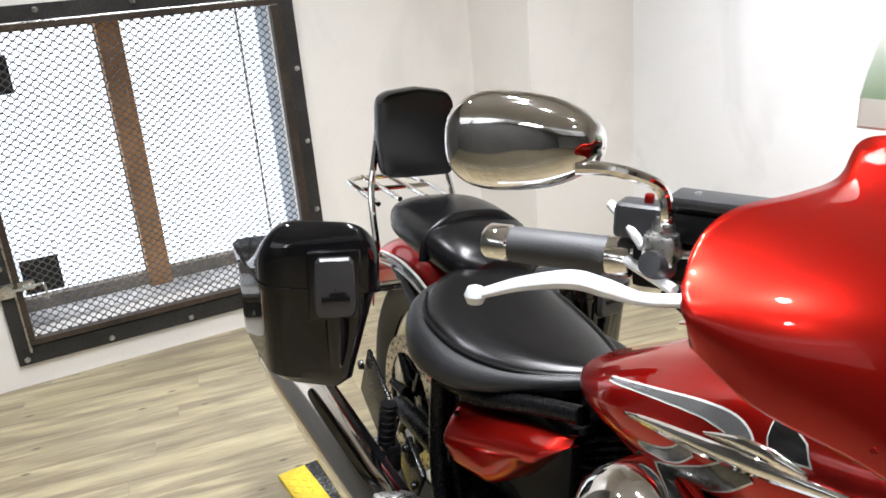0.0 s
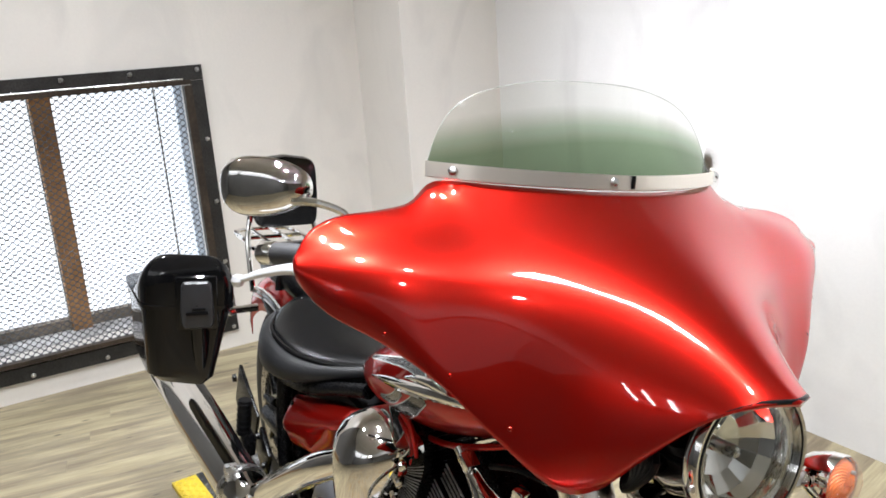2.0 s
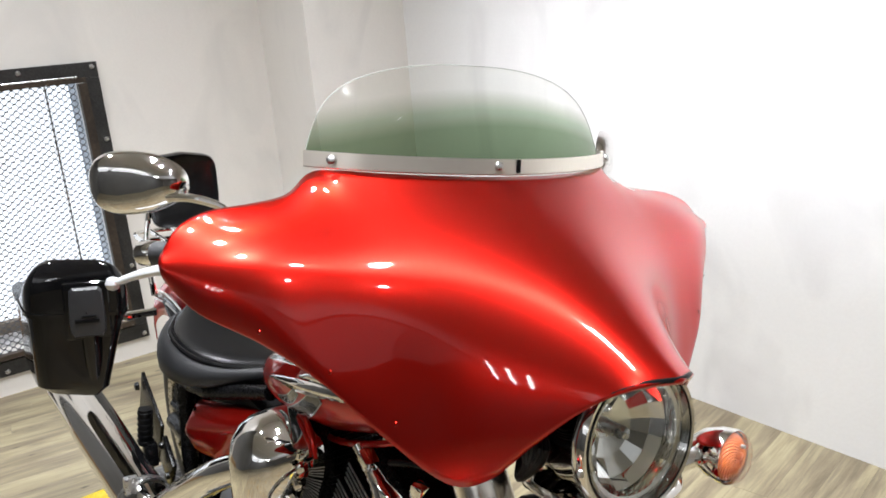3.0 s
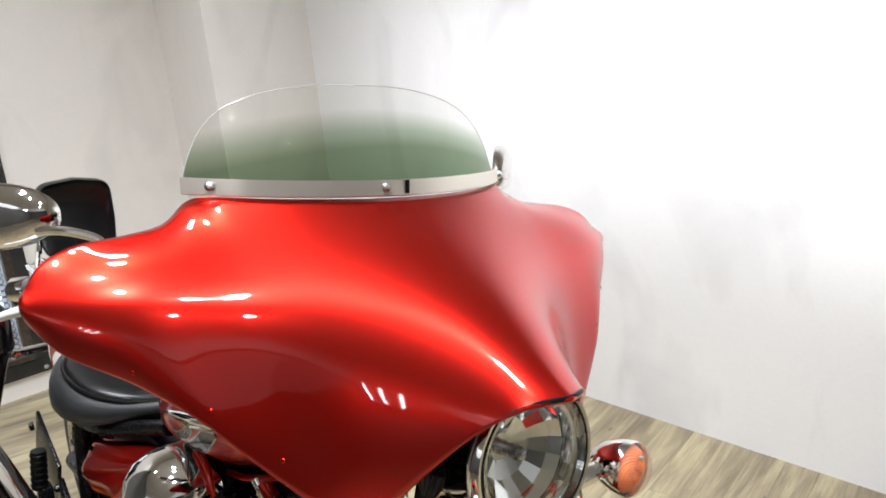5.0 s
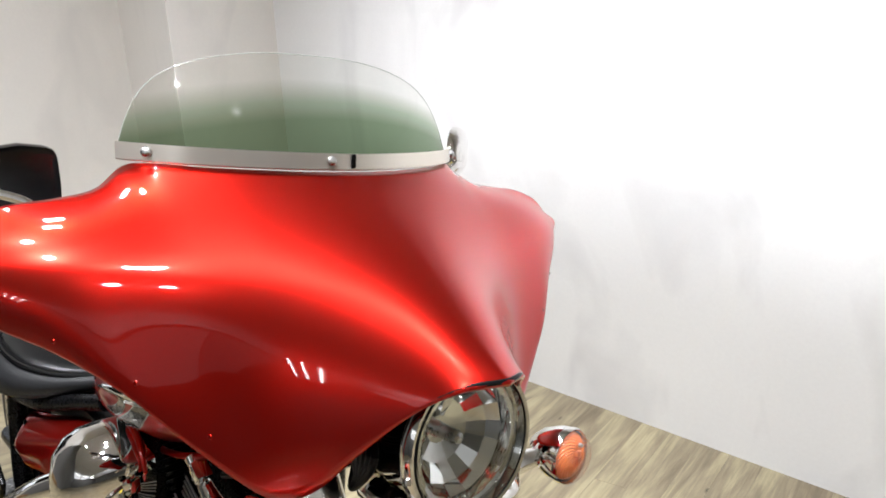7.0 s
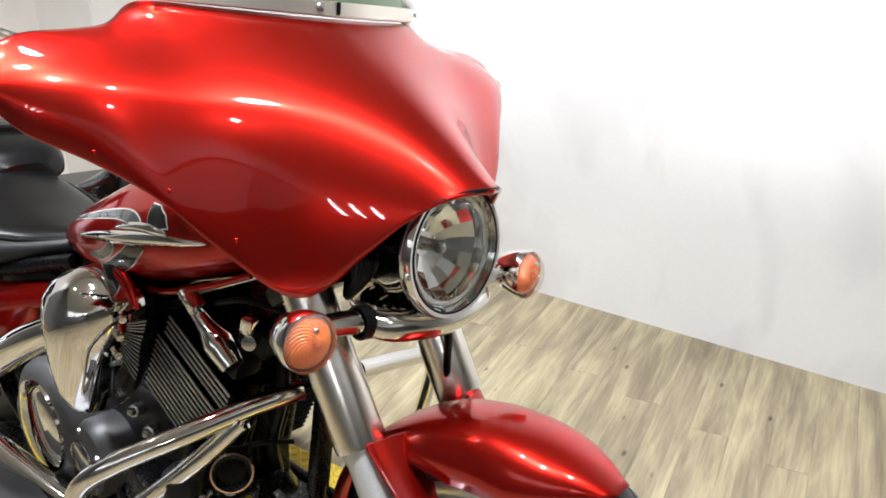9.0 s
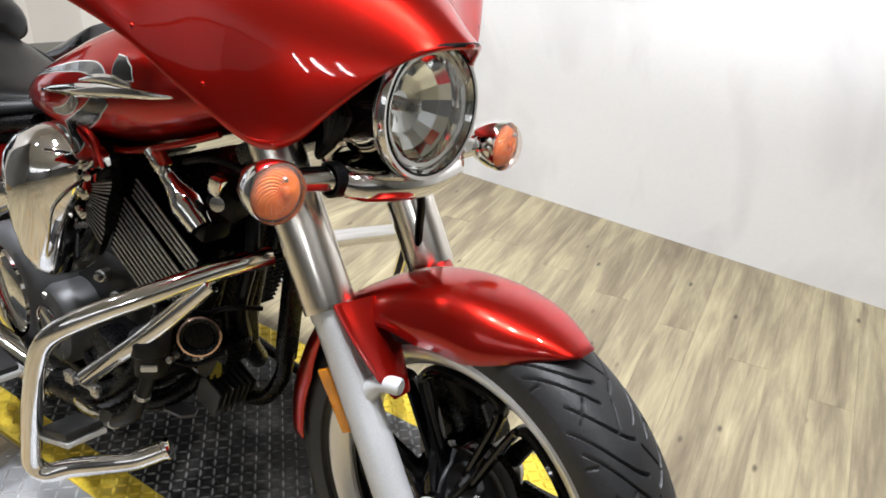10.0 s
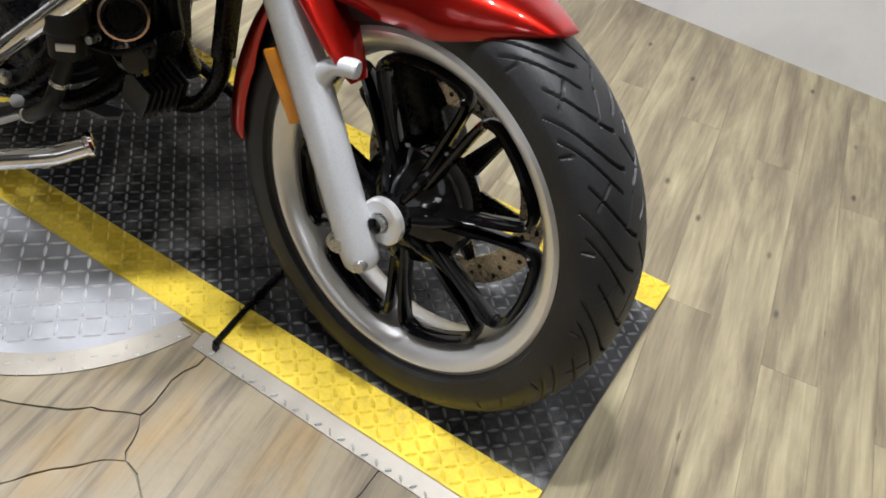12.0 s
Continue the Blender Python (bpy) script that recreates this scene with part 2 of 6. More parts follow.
def stone_material():
    m = mat("flagstone", (0.3, 0.22, 0.14), 0.5, bump=0.001, scale=45)
    n, l, b = nodes_of(m)
    tc, oi = n.new("ShaderNodeTexCoord"), n.new("ShaderNodeObjectInfo")
    mp = n.new("ShaderNodeMapping")
    mp.vector_type = "TEXTURE"
    mp.inputs["Scale"].default_value, mp.inputs["Rotation"].default_value = (0.75, 0.05, 1), (0, 0, 1.86)
    l.new(tc.outputs["Object"], mp.inputs[0])
    tx = n.new("ShaderNodeTexNoise")
    tx.inputs["Roughness"].default_value = 0.68
    tx.inputs["Scale"].default_value, tx.inputs["Detail"].default_value, tx.inputs["Distortion"].default_value = 1.5, 12, 0.25
    l.new(mp.outputs[0], tx.inputs["Vector"])
    cr = n.new("ShaderNodeValToRGB")
    e = cr.color_ramp.elements
    e[0].position, e[0].color = 0.3, (0.13, 0.105, 0.072, 1)
    e[1].position, e[1].color = 0.74, (0.40, 0.35, 0.26, 1)
    for p, c in ((0.42, (0.24, 0.19, 0.12, 1)), (0.50, (0.32, 0.262, 0.165, 1)), (0.60, (0.345, 0.28, 0.175, 1))):
        e.new(p).color = c
    l.new(tx.outputs["Fac"], cr.inputs[0])
    rust, share, ochre = n.new("ShaderNodeTexNoise"), n.new("ShaderNodeMapRange"), n.new("ShaderNodeMix")
    mr_ = n.new("ShaderNodeMapping")
    mr_.vector_type = "TEXTURE"
    mr_.inputs["Scale"].default_value, mr_.inputs["Rotation"].default_value = (0.5, 0.2, 1), (0, 0, 1.86)
    l.new(tc.outputs["Object"], mr_.inputs[0])
    l.new(mr_.outputs[0], rust.inputs["Vector"])
    rust.inputs["Scale"].default_value, rust.inputs["Detail"].default_value = 2.2, 7
    share.inputs[1].default_value, share.inputs[2].default_value, share.inputs[4].default_value = 0.50, 0.66, 0.75
    l.new(rust.outputs["Fac"], share.inputs[0])
    ochre.data_type, ochre.blend_type = "RGBA", "MULTIPLY"
    l.new(share.outputs[0], ochre.inputs[0])
    l.new(cr.outputs[0], ochre.inputs[6])
    ochre.inputs[7].default_value = (1.05, 0.82, 0.46, 1)
    tone = n.new("ShaderNodeMapRange")
    tone.inputs[3].default_value, tone.inputs[4].default_value = 0.60, 0.82
    l.new(oi.outputs["Random"], tone.inputs[0])
    v = n.new("ShaderNodeVectorMath")
    v.operation = "SCALE"
    l.new(ochre.outputs[2], v.inputs[0])
    l.new(tone.outputs[0], v.inputs["Scale"])
    l.new(v.outputs[0], b.inputs["Base Color"])
    return m


def gloss_share(n, l, least, most=0.85):
    """How much a thin clear sheet mirrors: little face on, most at a glancing view."""
    lw, pw, ma = n.new("ShaderNodeLayerWeight"), n.new("ShaderNodeMath"), n.new("ShaderNodeMath")
    lw.inputs["Blend"].default_value = 0.5
    pw.operation, ma.operation = "POWER", "MULTIPLY_ADD"
    pw.inputs[1].default_value = 4.0
    ma.inputs[1].default_value, ma.inputs[2].default_value = most, least
    l.new(lw.outputs["Facing"], pw.inputs[0])
    l.new(pw.outputs[0], ma.inputs[0])
    return ma


def thin_clear(name, tint, rough=0.02, ripple=0.0, haze=0.0):
    """Thin clear plastic or glass: lets light straight through, with a gloss on top."""
    m = bpy.data.materials.new(name)
    m.use_nodes = True
    n, l = m.node_tree.nodes, m.node_tree.links
    n.clear()
    out, tr, gl, mix = n.new("ShaderNodeOutputMaterial"), n.new("ShaderNodeBsdfTransparent"), n.new("ShaderNodeBsdfGlossy"), n.new("ShaderNodeMixShader")
    tr.inputs[0].default_value = (*tint, 1)
    gl.inputs["Roughness"].default_value = rough
    fr = gloss_share(n, l, 0.03, 0.5)
    if ripple:
        tx, bp_ = n.new("ShaderNodeTexNoise"), n.new("ShaderNodeBump")
        tx.inputs["Scale"].default_value = 220
        bp_.inputs["Distance"].default_value = ripple
        l.new(tx.outputs["Fac"], bp_.inputs["Height"])
        l.new(bp_.outputs[0], gl.inputs["Normal"])
    l.new(fr.outputs[0], mix.inputs[0])
    body = tr
    if haze:
        body, df = n.new("ShaderNodeMixShader"), n.new("ShaderNodeBsdfDiffuse")
        df.inputs[0].default_value = (0.95, 0.74, 0.66, 1)
        body.inputs[0].default_value = haze
        l.new(tr.outputs[0], body.inputs[1])
        l.new(df.outputs[0], body.inputs[2])
    l.new(body.outputs[0], mix.inputs[1])
    l.new(gl.outputs[0], mix.inputs[2])
    l.new(mix.outputs[0], out.inputs[0])
    return m


def shield_material():
    """Thin acrylic, smoke green below and clear above."""
    m = bpy.data.materials.new("tinted_acrylic")
    m.use_nodes = True
    n, l = m.node_tree.nodes, m.node_tree.links
    n.clear()
    out = n.new("ShaderNodeOutputMaterial")
    tr, gl, mix = n.new("ShaderNodeBsdfTransparent"), n.new("ShaderNodeBsdfGlossy"), n.new("ShaderNodeMixShader")
    gl.inputs["Roughness"].default_value = 0.03
    fr = gloss_share(n, l, 0.002, 0.35)
    sp, cr = n.new("ShaderNodeSeparateXYZ"), n.new("ShaderNodeValToRGB")
    uv = n.new("ShaderNodeUVMap")
    l.new(uv.outputs[0], sp.inputs[0])
    e = cr.color_ramp.elements
    e[0].position, e[0].color = 0.0, (0.17, 0.235, 0.15, 1)
    e[1].position, e[1].color = 0.80, (0.95, 0.96, 0.94, 1)
    e.new(0.45).color = (0.24, 0.32, 0.215, 1)
    e.new(0.60).color = (0.45, 0.53, 0.42, 1)
    l.new(sp.outputs["Y"], cr.inputs[0])
    l.new(cr.outputs[0], tr.inputs[0])
    l.new(fr.outputs[0], mix.inputs[0])
    l.new(tr.outputs[0], mix.inputs[1])
    l.new(gl.outputs[0], mix.inputs[2])
    l.new(mix.outputs[0], out.inputs[0])
    return m


def glow_material(name, colour, strength):
    m = bpy.data.materials.new(name)
    m.use_nodes = True
    b = m.node_tree.nodes["Principled BSDF"]
    b.inputs["Base Color"].default_value = (*colour, 1)
    b.inputs["Emission Color"].default_value = (*colour, 1)
    b.inputs["Emission Strength"].default_value = strength
    return m


def shadow_smears(m, tint):
    """Soft grey shadows, put into a paint's colour as smears."""
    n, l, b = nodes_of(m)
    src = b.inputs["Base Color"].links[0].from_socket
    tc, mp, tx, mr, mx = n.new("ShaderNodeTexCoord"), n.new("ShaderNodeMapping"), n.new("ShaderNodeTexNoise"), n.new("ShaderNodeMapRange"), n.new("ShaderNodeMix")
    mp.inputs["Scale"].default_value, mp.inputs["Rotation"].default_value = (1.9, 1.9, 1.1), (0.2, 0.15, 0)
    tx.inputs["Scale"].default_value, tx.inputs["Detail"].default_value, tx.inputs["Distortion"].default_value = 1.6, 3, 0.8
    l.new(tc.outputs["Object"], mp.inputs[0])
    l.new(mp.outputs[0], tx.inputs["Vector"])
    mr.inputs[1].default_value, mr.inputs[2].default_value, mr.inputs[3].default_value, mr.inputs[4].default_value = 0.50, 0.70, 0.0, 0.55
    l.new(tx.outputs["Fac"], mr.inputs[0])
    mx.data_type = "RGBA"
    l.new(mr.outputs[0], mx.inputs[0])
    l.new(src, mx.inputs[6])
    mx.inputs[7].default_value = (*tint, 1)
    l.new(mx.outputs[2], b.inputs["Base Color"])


def worn(m, tint, scale, lo, hi, most):
    """Rubbed patches where the paint has gone thin."""
    n, l, b = nodes_of(m)
    src = b.inputs["Base Color"].links[0].from_socket
    tc, tx, mr, mx = n.new("ShaderNodeTexCoord"), n.new("ShaderNodeTexNoise"), n.new("ShaderNodeMapRange"), n.new("ShaderNodeMix")
    tx.inputs["Scale"].default_value, tx.inputs["Detail"].default_value, tx.inputs["Roughness"].default_value = scale, 9, 0.7
    l.new(tc.outputs["Object"], tx.inputs["Vector"])
    mr.inputs[1].default_value, mr.inputs[2].default_value, mr.inputs[4].default_value = lo, hi, most
    l.new(tx.outputs["Fac"], mr.inputs[0])
    mx.data_type = "RGBA"
    l.new(mr.outputs[0], mx.inputs[0])
    l.new(src, mx.inputs[6])
    mx.inputs[7].default_value = (*tint, 1)
    l.new(mx.outputs[2], b.inputs["Base Color"])


worn(BLACK_PLATE, (0.17, 0.17, 0.168), 5.5, 0.49, 0.64, 0.8)
worn(WORN_TREAD, (0.34, 0.34, 0.34), 5.5, 0.47, 0.62, 0.85)
worn(YELLOW, (0.20, 0.14, 0.03), 14, 0.54, 0.72, 0.7)
worn(SILVER_PLATE, (0.34, 0.335, 0.32), 9, 0.5, 0.75, 0.6)
# soft shadows on the walls are painted into their colour here
shadow_smears(WALL, (0.56, 0.55, 0.55))
shadow_smears(WALL_CREAM, (0.62, 0.60, 0.57))
PLANK, STONE = plank_material(), stone_material()
GLASS = thin_clear("clear_lens", (0.97, 0.98, 0.98))
CLEAR_PLASTIC = thin_clear("clear_plastic", (1.0, 0.96, 0.92), 0.05, 0.004, 0.06)
SHIELD = shield_material()
DAYLIGHT = glow_material("daylit_white", (0.87, 0.925, 1.0), 1.25)
TUBE_GLOW = glow_material("lit_tube", (1.0, 0.97, 0.92), 3.0)


# ---- mesh helpers ----
def rings(P, close_u=False, close_v=False, cap=False):
    """A bmesh of quads over an array of points (rows, columns, 3)."""
    P = np.asarray(P, float)
    n, m = P.shape[:2]
    bm = bmesh.new()
    v = [[bm.verts.new(p) for p in row] for row in P]
    for i in range(n if close_u else n - 1):
        for j in range(m if close_v else m - 1):
            a, b, c, d = v[i][j], v[i][(j + 1) % m], v[(i + 1) % n][(j + 1) % m], v[(i + 1) % n][j]
            try:
                bm.faces.new((a, b, c, d))
            except ValueError:
                pass
    if cap and close_v:
        bm.faces.new(list(reversed(v[0])))
        bm.faces.new(v[-1])
    bmesh.ops.remove_doubles(bm, verts=bm.verts, dist=1e-6)
    bmesh.ops.recalc_face_normals(bm, faces=bm.faces)
    return bm


def spline(K, m=6, closed=False):
    """A smooth line through the points K."""
    K = [np.asarray(k, float) for k in K]
    n, out = len(K), []
    for i in range(n if closed else n - 1):
        at = (lambda j: K[j % n]) if closed else (lambda j: K[min(max(j, 0), n - 1)])
        p0, p1, p2, p3 = at(i - 1), at(i), at(i + 1), at(i + 2)
        for f in np.arange(m) / m:
            out.append(0.5 * (2 * p1 + (p2 - p0) * f + (2 * p0 - 5 * p1 + 4 * p2 - p3) * f * f + (3 * p1 - p0 - 3 * p2 + p3) * f ** 3))
    if not closed:
        out.append(K[-1])
    return np.array(out)


def tube(K, r, seg=14, m=6, straight=False, cap=True, flat=1.0):
    """A round bar along K; r one radius or one for each point of K."""
    line = np.asarray(K, float) if straight else spline(K, m)
    rad = np.full(len(line), r, float) if np.isscalar(r) else np.interp(np.linspace(0, 1, len(line)), np.linspace(0, 1, len(r)), r)
    d = np.gradient(line, axis=0)
    d /= np.linalg.norm(d, axis=1)[:, None] + 1e-12
    up = np.array([0, 0, 1.0]) if abs(d[0][2]) < 0.9 else np.array([1.0, 0, 0])
    P = []
    for p, t, q in zip(line, d, rad):
        a = np.cross(t, up)
        a /= np.linalg.norm(a) + 1e-12
        b = np.cross(a, t)
        up = b
        w = np.linspace(0, 2 * np.pi, seg, endpoint=False)
        P.append(p + q * (np.cos(w)[:, None] * a + flat * np.sin(w)[:, None] * b))
    return rings(P, close_v=True, cap=cap)


def lathe(profile, m=None, seg=32, cap=False):
    """Turns (radius, height) round z; m lays it in place."""
    w = np.linspace(0, 2 * np.pi, seg, endpoint=False)
    P = [[(r * math.cos(a), r * math.sin(a), hgt) for a in w] for r, hgt in profile]
    bm = rings(P, close_v=True, cap=cap)
    if m is not None:
        bm.transform(m)
    return bm


def block(sx, sy, sz, m=None, bevel=0.0, seg=2):
    bm = bmesh.new()
    bmesh.ops.create_cube(bm, size=1.0)
    bm.transform(Matrix.Diagonal((sx, sy, sz, 1)))
    if bevel:
        bmesh.ops.bevel(bm, geom=list(bm.edges), offset=bevel, segments=seg, affect="EDGES", profile=0.6)
    if m is not None:
        bm.transform(m)
    return bm


def slab(outline, z0, z1, m=None, bevel=0.0):
    """A flat plate with the given outline, from z0 to z1."""
    bm = bmesh.new()
    low = [bm.verts.new((x, y, z0)) for x, y in outline]
    high = [bm.verts.new((x, y, z1)) for x, y in outline]
    n = len(low)
    top = bm.faces.new(high)
    bm.faces.new(list(reversed(low)))
    for i in range(n):
        bm.faces.new((low[i], low[(i + 1) % n], high[(i + 1) % n], high[i]))
    bmesh.ops.recalc_face_normals(bm, faces=bm.faces)
    if bevel:
        bmesh.ops.bevel(bm, geom=list(top.edges), offset=bevel, segments=2, affect="EDGES")
    if m is not None:
        bm.transform(m)
    return bm


def joined(*parts):
    bm = bmesh.new()
    for p in parts:
        me = bpy.data.meshes.new("scratch")
        p.to_mesh(me)
        p.free()
        bm.from_mesh(me)
        bpy.data.meshes.remove(me)
    return bm


def toward(p, way):
    """A pose at p whose z axis points along way."""
    return Matrix.Translation(p) @ Vector(way).to_track_quat("Z", "Y").to_matrix().to_4x4()


def part(name, bm, material, parent=None, label="", m=None, smooth=True, solid=0.0, crisp=35):
    """Links bm as one mesh object under a thing or a part."""
    if m is not None:
        bm.transform(m)
    me = bpy.data.meshes.new(name)
    bm.to_mesh(me)
    bm.free()
    me.materials.append(material)
    if smooth:
        me.shade_smooth()
        me.set_sharp_from_angle(angle=radians(crisp))
    ob = new(name, me)
    if parent is not None:
        ob.parent = parent
    if solid:
        md = ob.modifiers.new("thickness", "SOLIDIFY")
        md.thickness, md.offset = solid, -1
    if label:
        ob["label"] = label
    return ob


def thing(name, label, category, group="", m=None):
    ob = new(name)
    ob.empty_display_size = 0.1
    if m is not None:
        ob.matrix_world = m
    return tagged(ob, label, category, group)


def flip(K):
    return [(x, -y, z) for x, y, z in K]


# ---- room ----
def wall_piece(name, x0, x1, y0, y1, z0, z1, material=WALL, bevel=0.0):
    ob = part(name, block(x1 - x0, y1 - y0, z1 - z0, pose((x0 + x1) / 2, (y0 + y1) / 2, (z0 + z1) / 2), bevel), material, m=ROOM, smooth=False)
    return tagged(ob, kind="structure")


XE, YE = 8.0, -8.0
WY0, WY1, WZ0, WZ1 = -0.79, 0.28, 0.155, 1.235     # the opening in the window wall
tagged(wall_piece("floor", XW - 0.1, 2.5, -2.9, YW, -0.12, -0.006, JOINT), "weathered wood-look plank floor", "floor")
far = "wood-look shop floor running on"
tagged(wall_piece("floor_east", 2.5, XE, YE, YW, -0.12, 0, PLANK), far, "floor")
tagged(wall_piece("floor_south", XW - 1.2, 2.5, YE, -2.9, -0.12, 0, PLANK), far, "floor")
tagged(wall_piece("floor_west", XW - 1.2, XW - 0.1, -2.9, YW, -0.12, -0.001, PLANK), far, "floor")
wl = "cream-white painted smooth wall with a low caged window"
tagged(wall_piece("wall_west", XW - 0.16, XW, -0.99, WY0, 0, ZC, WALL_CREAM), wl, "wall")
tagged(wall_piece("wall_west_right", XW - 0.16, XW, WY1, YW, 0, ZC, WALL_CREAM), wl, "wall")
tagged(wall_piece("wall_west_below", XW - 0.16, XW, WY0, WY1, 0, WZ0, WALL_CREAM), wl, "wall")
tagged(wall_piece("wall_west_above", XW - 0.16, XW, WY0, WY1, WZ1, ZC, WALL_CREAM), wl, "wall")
tagged(wall_piece("wall_north", XW - 1.2, XE, YW, YW + 0.15, 0, ZC), "white painted wall beside the bike, soft shadows painted in", "wall")
tagged(wall_piece("wall_south", XW - 1.2, XE, YE - 0.15, YE, 0, ZC, DIM), "unseen far wall, darkened to hold bounce light down", "wall")
tagged(wall_piece("wall_east", XE, XE + 0.15, YE, YW, 0, ZC, FAR), "unseen far wall, kept dark to hold bounce light down", "wall")
tagged(wall_piece("wall_far_west", XW - 1.3, XW - 1.2, YE, YW, 0, ZC, DIM), "unseen wall, darkened to hold reflections down", "wall")
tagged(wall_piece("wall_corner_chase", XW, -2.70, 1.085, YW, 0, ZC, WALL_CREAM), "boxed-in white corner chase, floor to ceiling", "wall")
tagged(wall_piece("ceiling", XW - 1.2, XE, YE, YW, ZC, ZC + 0.1, CEIL), "grey shop ceiling", "ceiling")
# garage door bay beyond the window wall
tagged(wall_piece("door_1", XW - 0.22, XW - 0.17, YE, -1.0, 0, 2.4, DIM), "panelled overhead garage door, shut, darkened to hold reflections down", "door")
tagged(wall_piece("wall_over_door", XW - 0.22, XW - 0.17, YE, -1.0, 2.4, ZC, DIM), "unseen wall, darkened to hold reflections down", "wall")


# ---- window with its expanded-metal cage ----
def window_cage():
    win = part("window_frame", joined(
        block(0.012, 1.18, 0.062, pose(XW + 0.008, -0.2535, 1.26)),
        block(0.012, 1.18, 0.062, pose(XW + 0.008, -0.2535, 0.117)),
        block(0.012, 0.055, 1.079, pose(XW + 0.008, -0.816, 0.6885)),
        block(0.012, 0.055, 1.079, pose(XW + 0.008, 0.309, 0.6885))), FRAME_STEEL, m=ROOM, smooth=False)
    tagged(win, "square window behind a bolted dark steel frame with expanded-metal mesh", "window", kind="structure")
    win.name = "window_1"
    # angle-iron lip round the mesh
    part("inner_lip", joined(
        block(0.035, 1.075, 0.02, pose(XW + 0.006, -0.255, 1.222)), block(0.035, 1.075, 0.02, pose(XW + 0.006, -0.255, 0.166)),
        block(0.035, 0.02, 1.03, pose(XW + 0.006, -0.782, 0.694)), block(0.035, 0.034, 1.03, pose(XW + 0.006, 0.266, 0.694))),
        mat("rusty_lip", (0.045, 0.032, 0.022), 0.6, 0.3, 0, 0.0005, 60, 0.3, 0.5, 5), win, "rust-stained steel lip", m=ROOM, smooth=False)
    part("hinge_rod", joined(tube([(XW + 0.018, -0.795, 0.13), (XW + 0.018, -0.795, 1.24)], 0.005, 8, straight=True),
                             tube([(XW + 0.018, -0.80, 1.236), (XW + 0.018, 0.25, 1.236)], 0.004, 8, straight=True)), STEEL, win, "thin bright steel rod", m=ROOM)
    # mesh: zigzag strands with flat faces
    pitch, rise = 0.0340, 0.0130
    y0, y1, z0, z1 = -0.775, 0.262, 0.175, 1.215
    bm = bmesh.new()
    nz, ny = int((z1 - z0) / rise), int((y1 - y0) / (pitch / 2))
    for k in range(nz + 1):
        last = None
        for j in range(2 * ny + 1):
            z = z0 + k * rise + (rise * 0.5 if (j // 2 + k) % 2 else -rise * 0.5) * 0.90
            y = y0 + (j // 2) * pitch / 2 + (0.11 if j % 2 else -0.11) * pitch
            ring = [bm.verts.new((XW - 0.004 + dx, y, z + dz)) for dx, dz in ((0.0011, -0.0025), (0.0013, 0.0023), (-0.0013, 0.0025), (-0.0011, -0.0023))]
            if last:
                for q in range(4):
                    bm.faces.new((last[q], last[(q + 1) % 4], ring[(q + 1) % 4], ring[q]))
            last = ring
    part("mesh_panel", bm, GAUZE, win, "grey expanded-metal diamond mesh", m=ROOM, smooth=False)
    # reveal, sill, post, glowing panes
    part("reveal", joined(block(0.34, 0.02, 1.2, pose(XW - 0.33, 0.30, 0.70)), block(0.34, 0.02, 1.2, pose(XW - 0.33, -0.80, 0.70)),
                          block(0.34, 1.1, 0.02, pose(XW - 0.33, -0.25, 1.26))), mat("reveal_grey", (0.42, 0.47, 0.53), 0.7, 0, 0, 0.001, 30, 0.1, 0.2, 4), win, "pale grey window reveal", m=ROOM, smooth=False)
    part("window_sill", block(0.34, 1.10, 0.04, pose(XW - 0.33, -0.25, 0.145), 0.004), mat("dusty_sill", (0.55, 0.55, 0.55), 0.85, 0, 0, 0.003, 50, 0.25, 0.35, 8), win, "dusty grey sill with grit", m=ROOM, smooth=False)
    part("post", block(0.06, 0.085, 1.09, pose(XW - 0.30, -0.285, 0.705), 0.004), BROWN, win, "brown wooden post", m=ROOM, smooth=False)
    part("bottom_rail", block(0.05, 1.08, 0.05, pose(XW - 0.33, -0.25, 0.19), 0.004), mat("weathered_rail", (0.20, 0.17, 0.14), 0.8, 0, 0, 0.002, 50, 0.3, 0.4, 6), win, "weathered wooden rail", m=ROOM, smooth=False)
    for y0_, y1_ in ((-0.79, -0.33), (-0.24, 0.29)):
        part("pane", block(0.01, y1_ - y0_, 1.06, pose(XW - 0.36, (y0_ + y1_) / 2, 0.72)), DAYLIGHT, win, "frosted pane bright with daylight", m=ROOM, smooth=False)
    part("edge_bar", tube([(XW - 0.02, 0.13, 0.17), (XW - 0.02, 0.13, 1.22)], 0.004, 8, straight=True), STEEL, win, m=ROOM)
    # latch plates and slide bolts at the hinge side
    for z in (1.06, 0.37):
        pl = part("latch_plate", block(0.006, 0.125, 0.125, pose(XW - 0.022, -0.70, z + 0.02), 0.001), FRAME_STEEL, win, "square black steel latch plate", m=ROOM, smooth=False)
        part("slide_bolt", joined(block(0.014, 0.05, 0.05, pose(XW + 0.02, -0.822, z), 0.003), block(0.014, 0.055, 0.034, pose(XW + 0.02, -0.755, z + 0.008), 0.003),
                                  tube([(XW + 0.034, -0.80, z), (XW + 0.034, -0.715, z + 0.006), (XW + 0.04, -0.70, z), (XW + 0.04, -0.698, z - 0.05)], 0.005, 8, 4)),
             STEEL, pl, "zinc slide bolt", m=ROOM)
    bolt_mesh = None
    spots = [(y, 1.272) for y in (-0.82, -0.52, -0.22, 0.02 + 0.02, 0.315)] + [(y, 0.105) for y in (-0.815, -0.53, -0.24, 0.04, 0.315)]
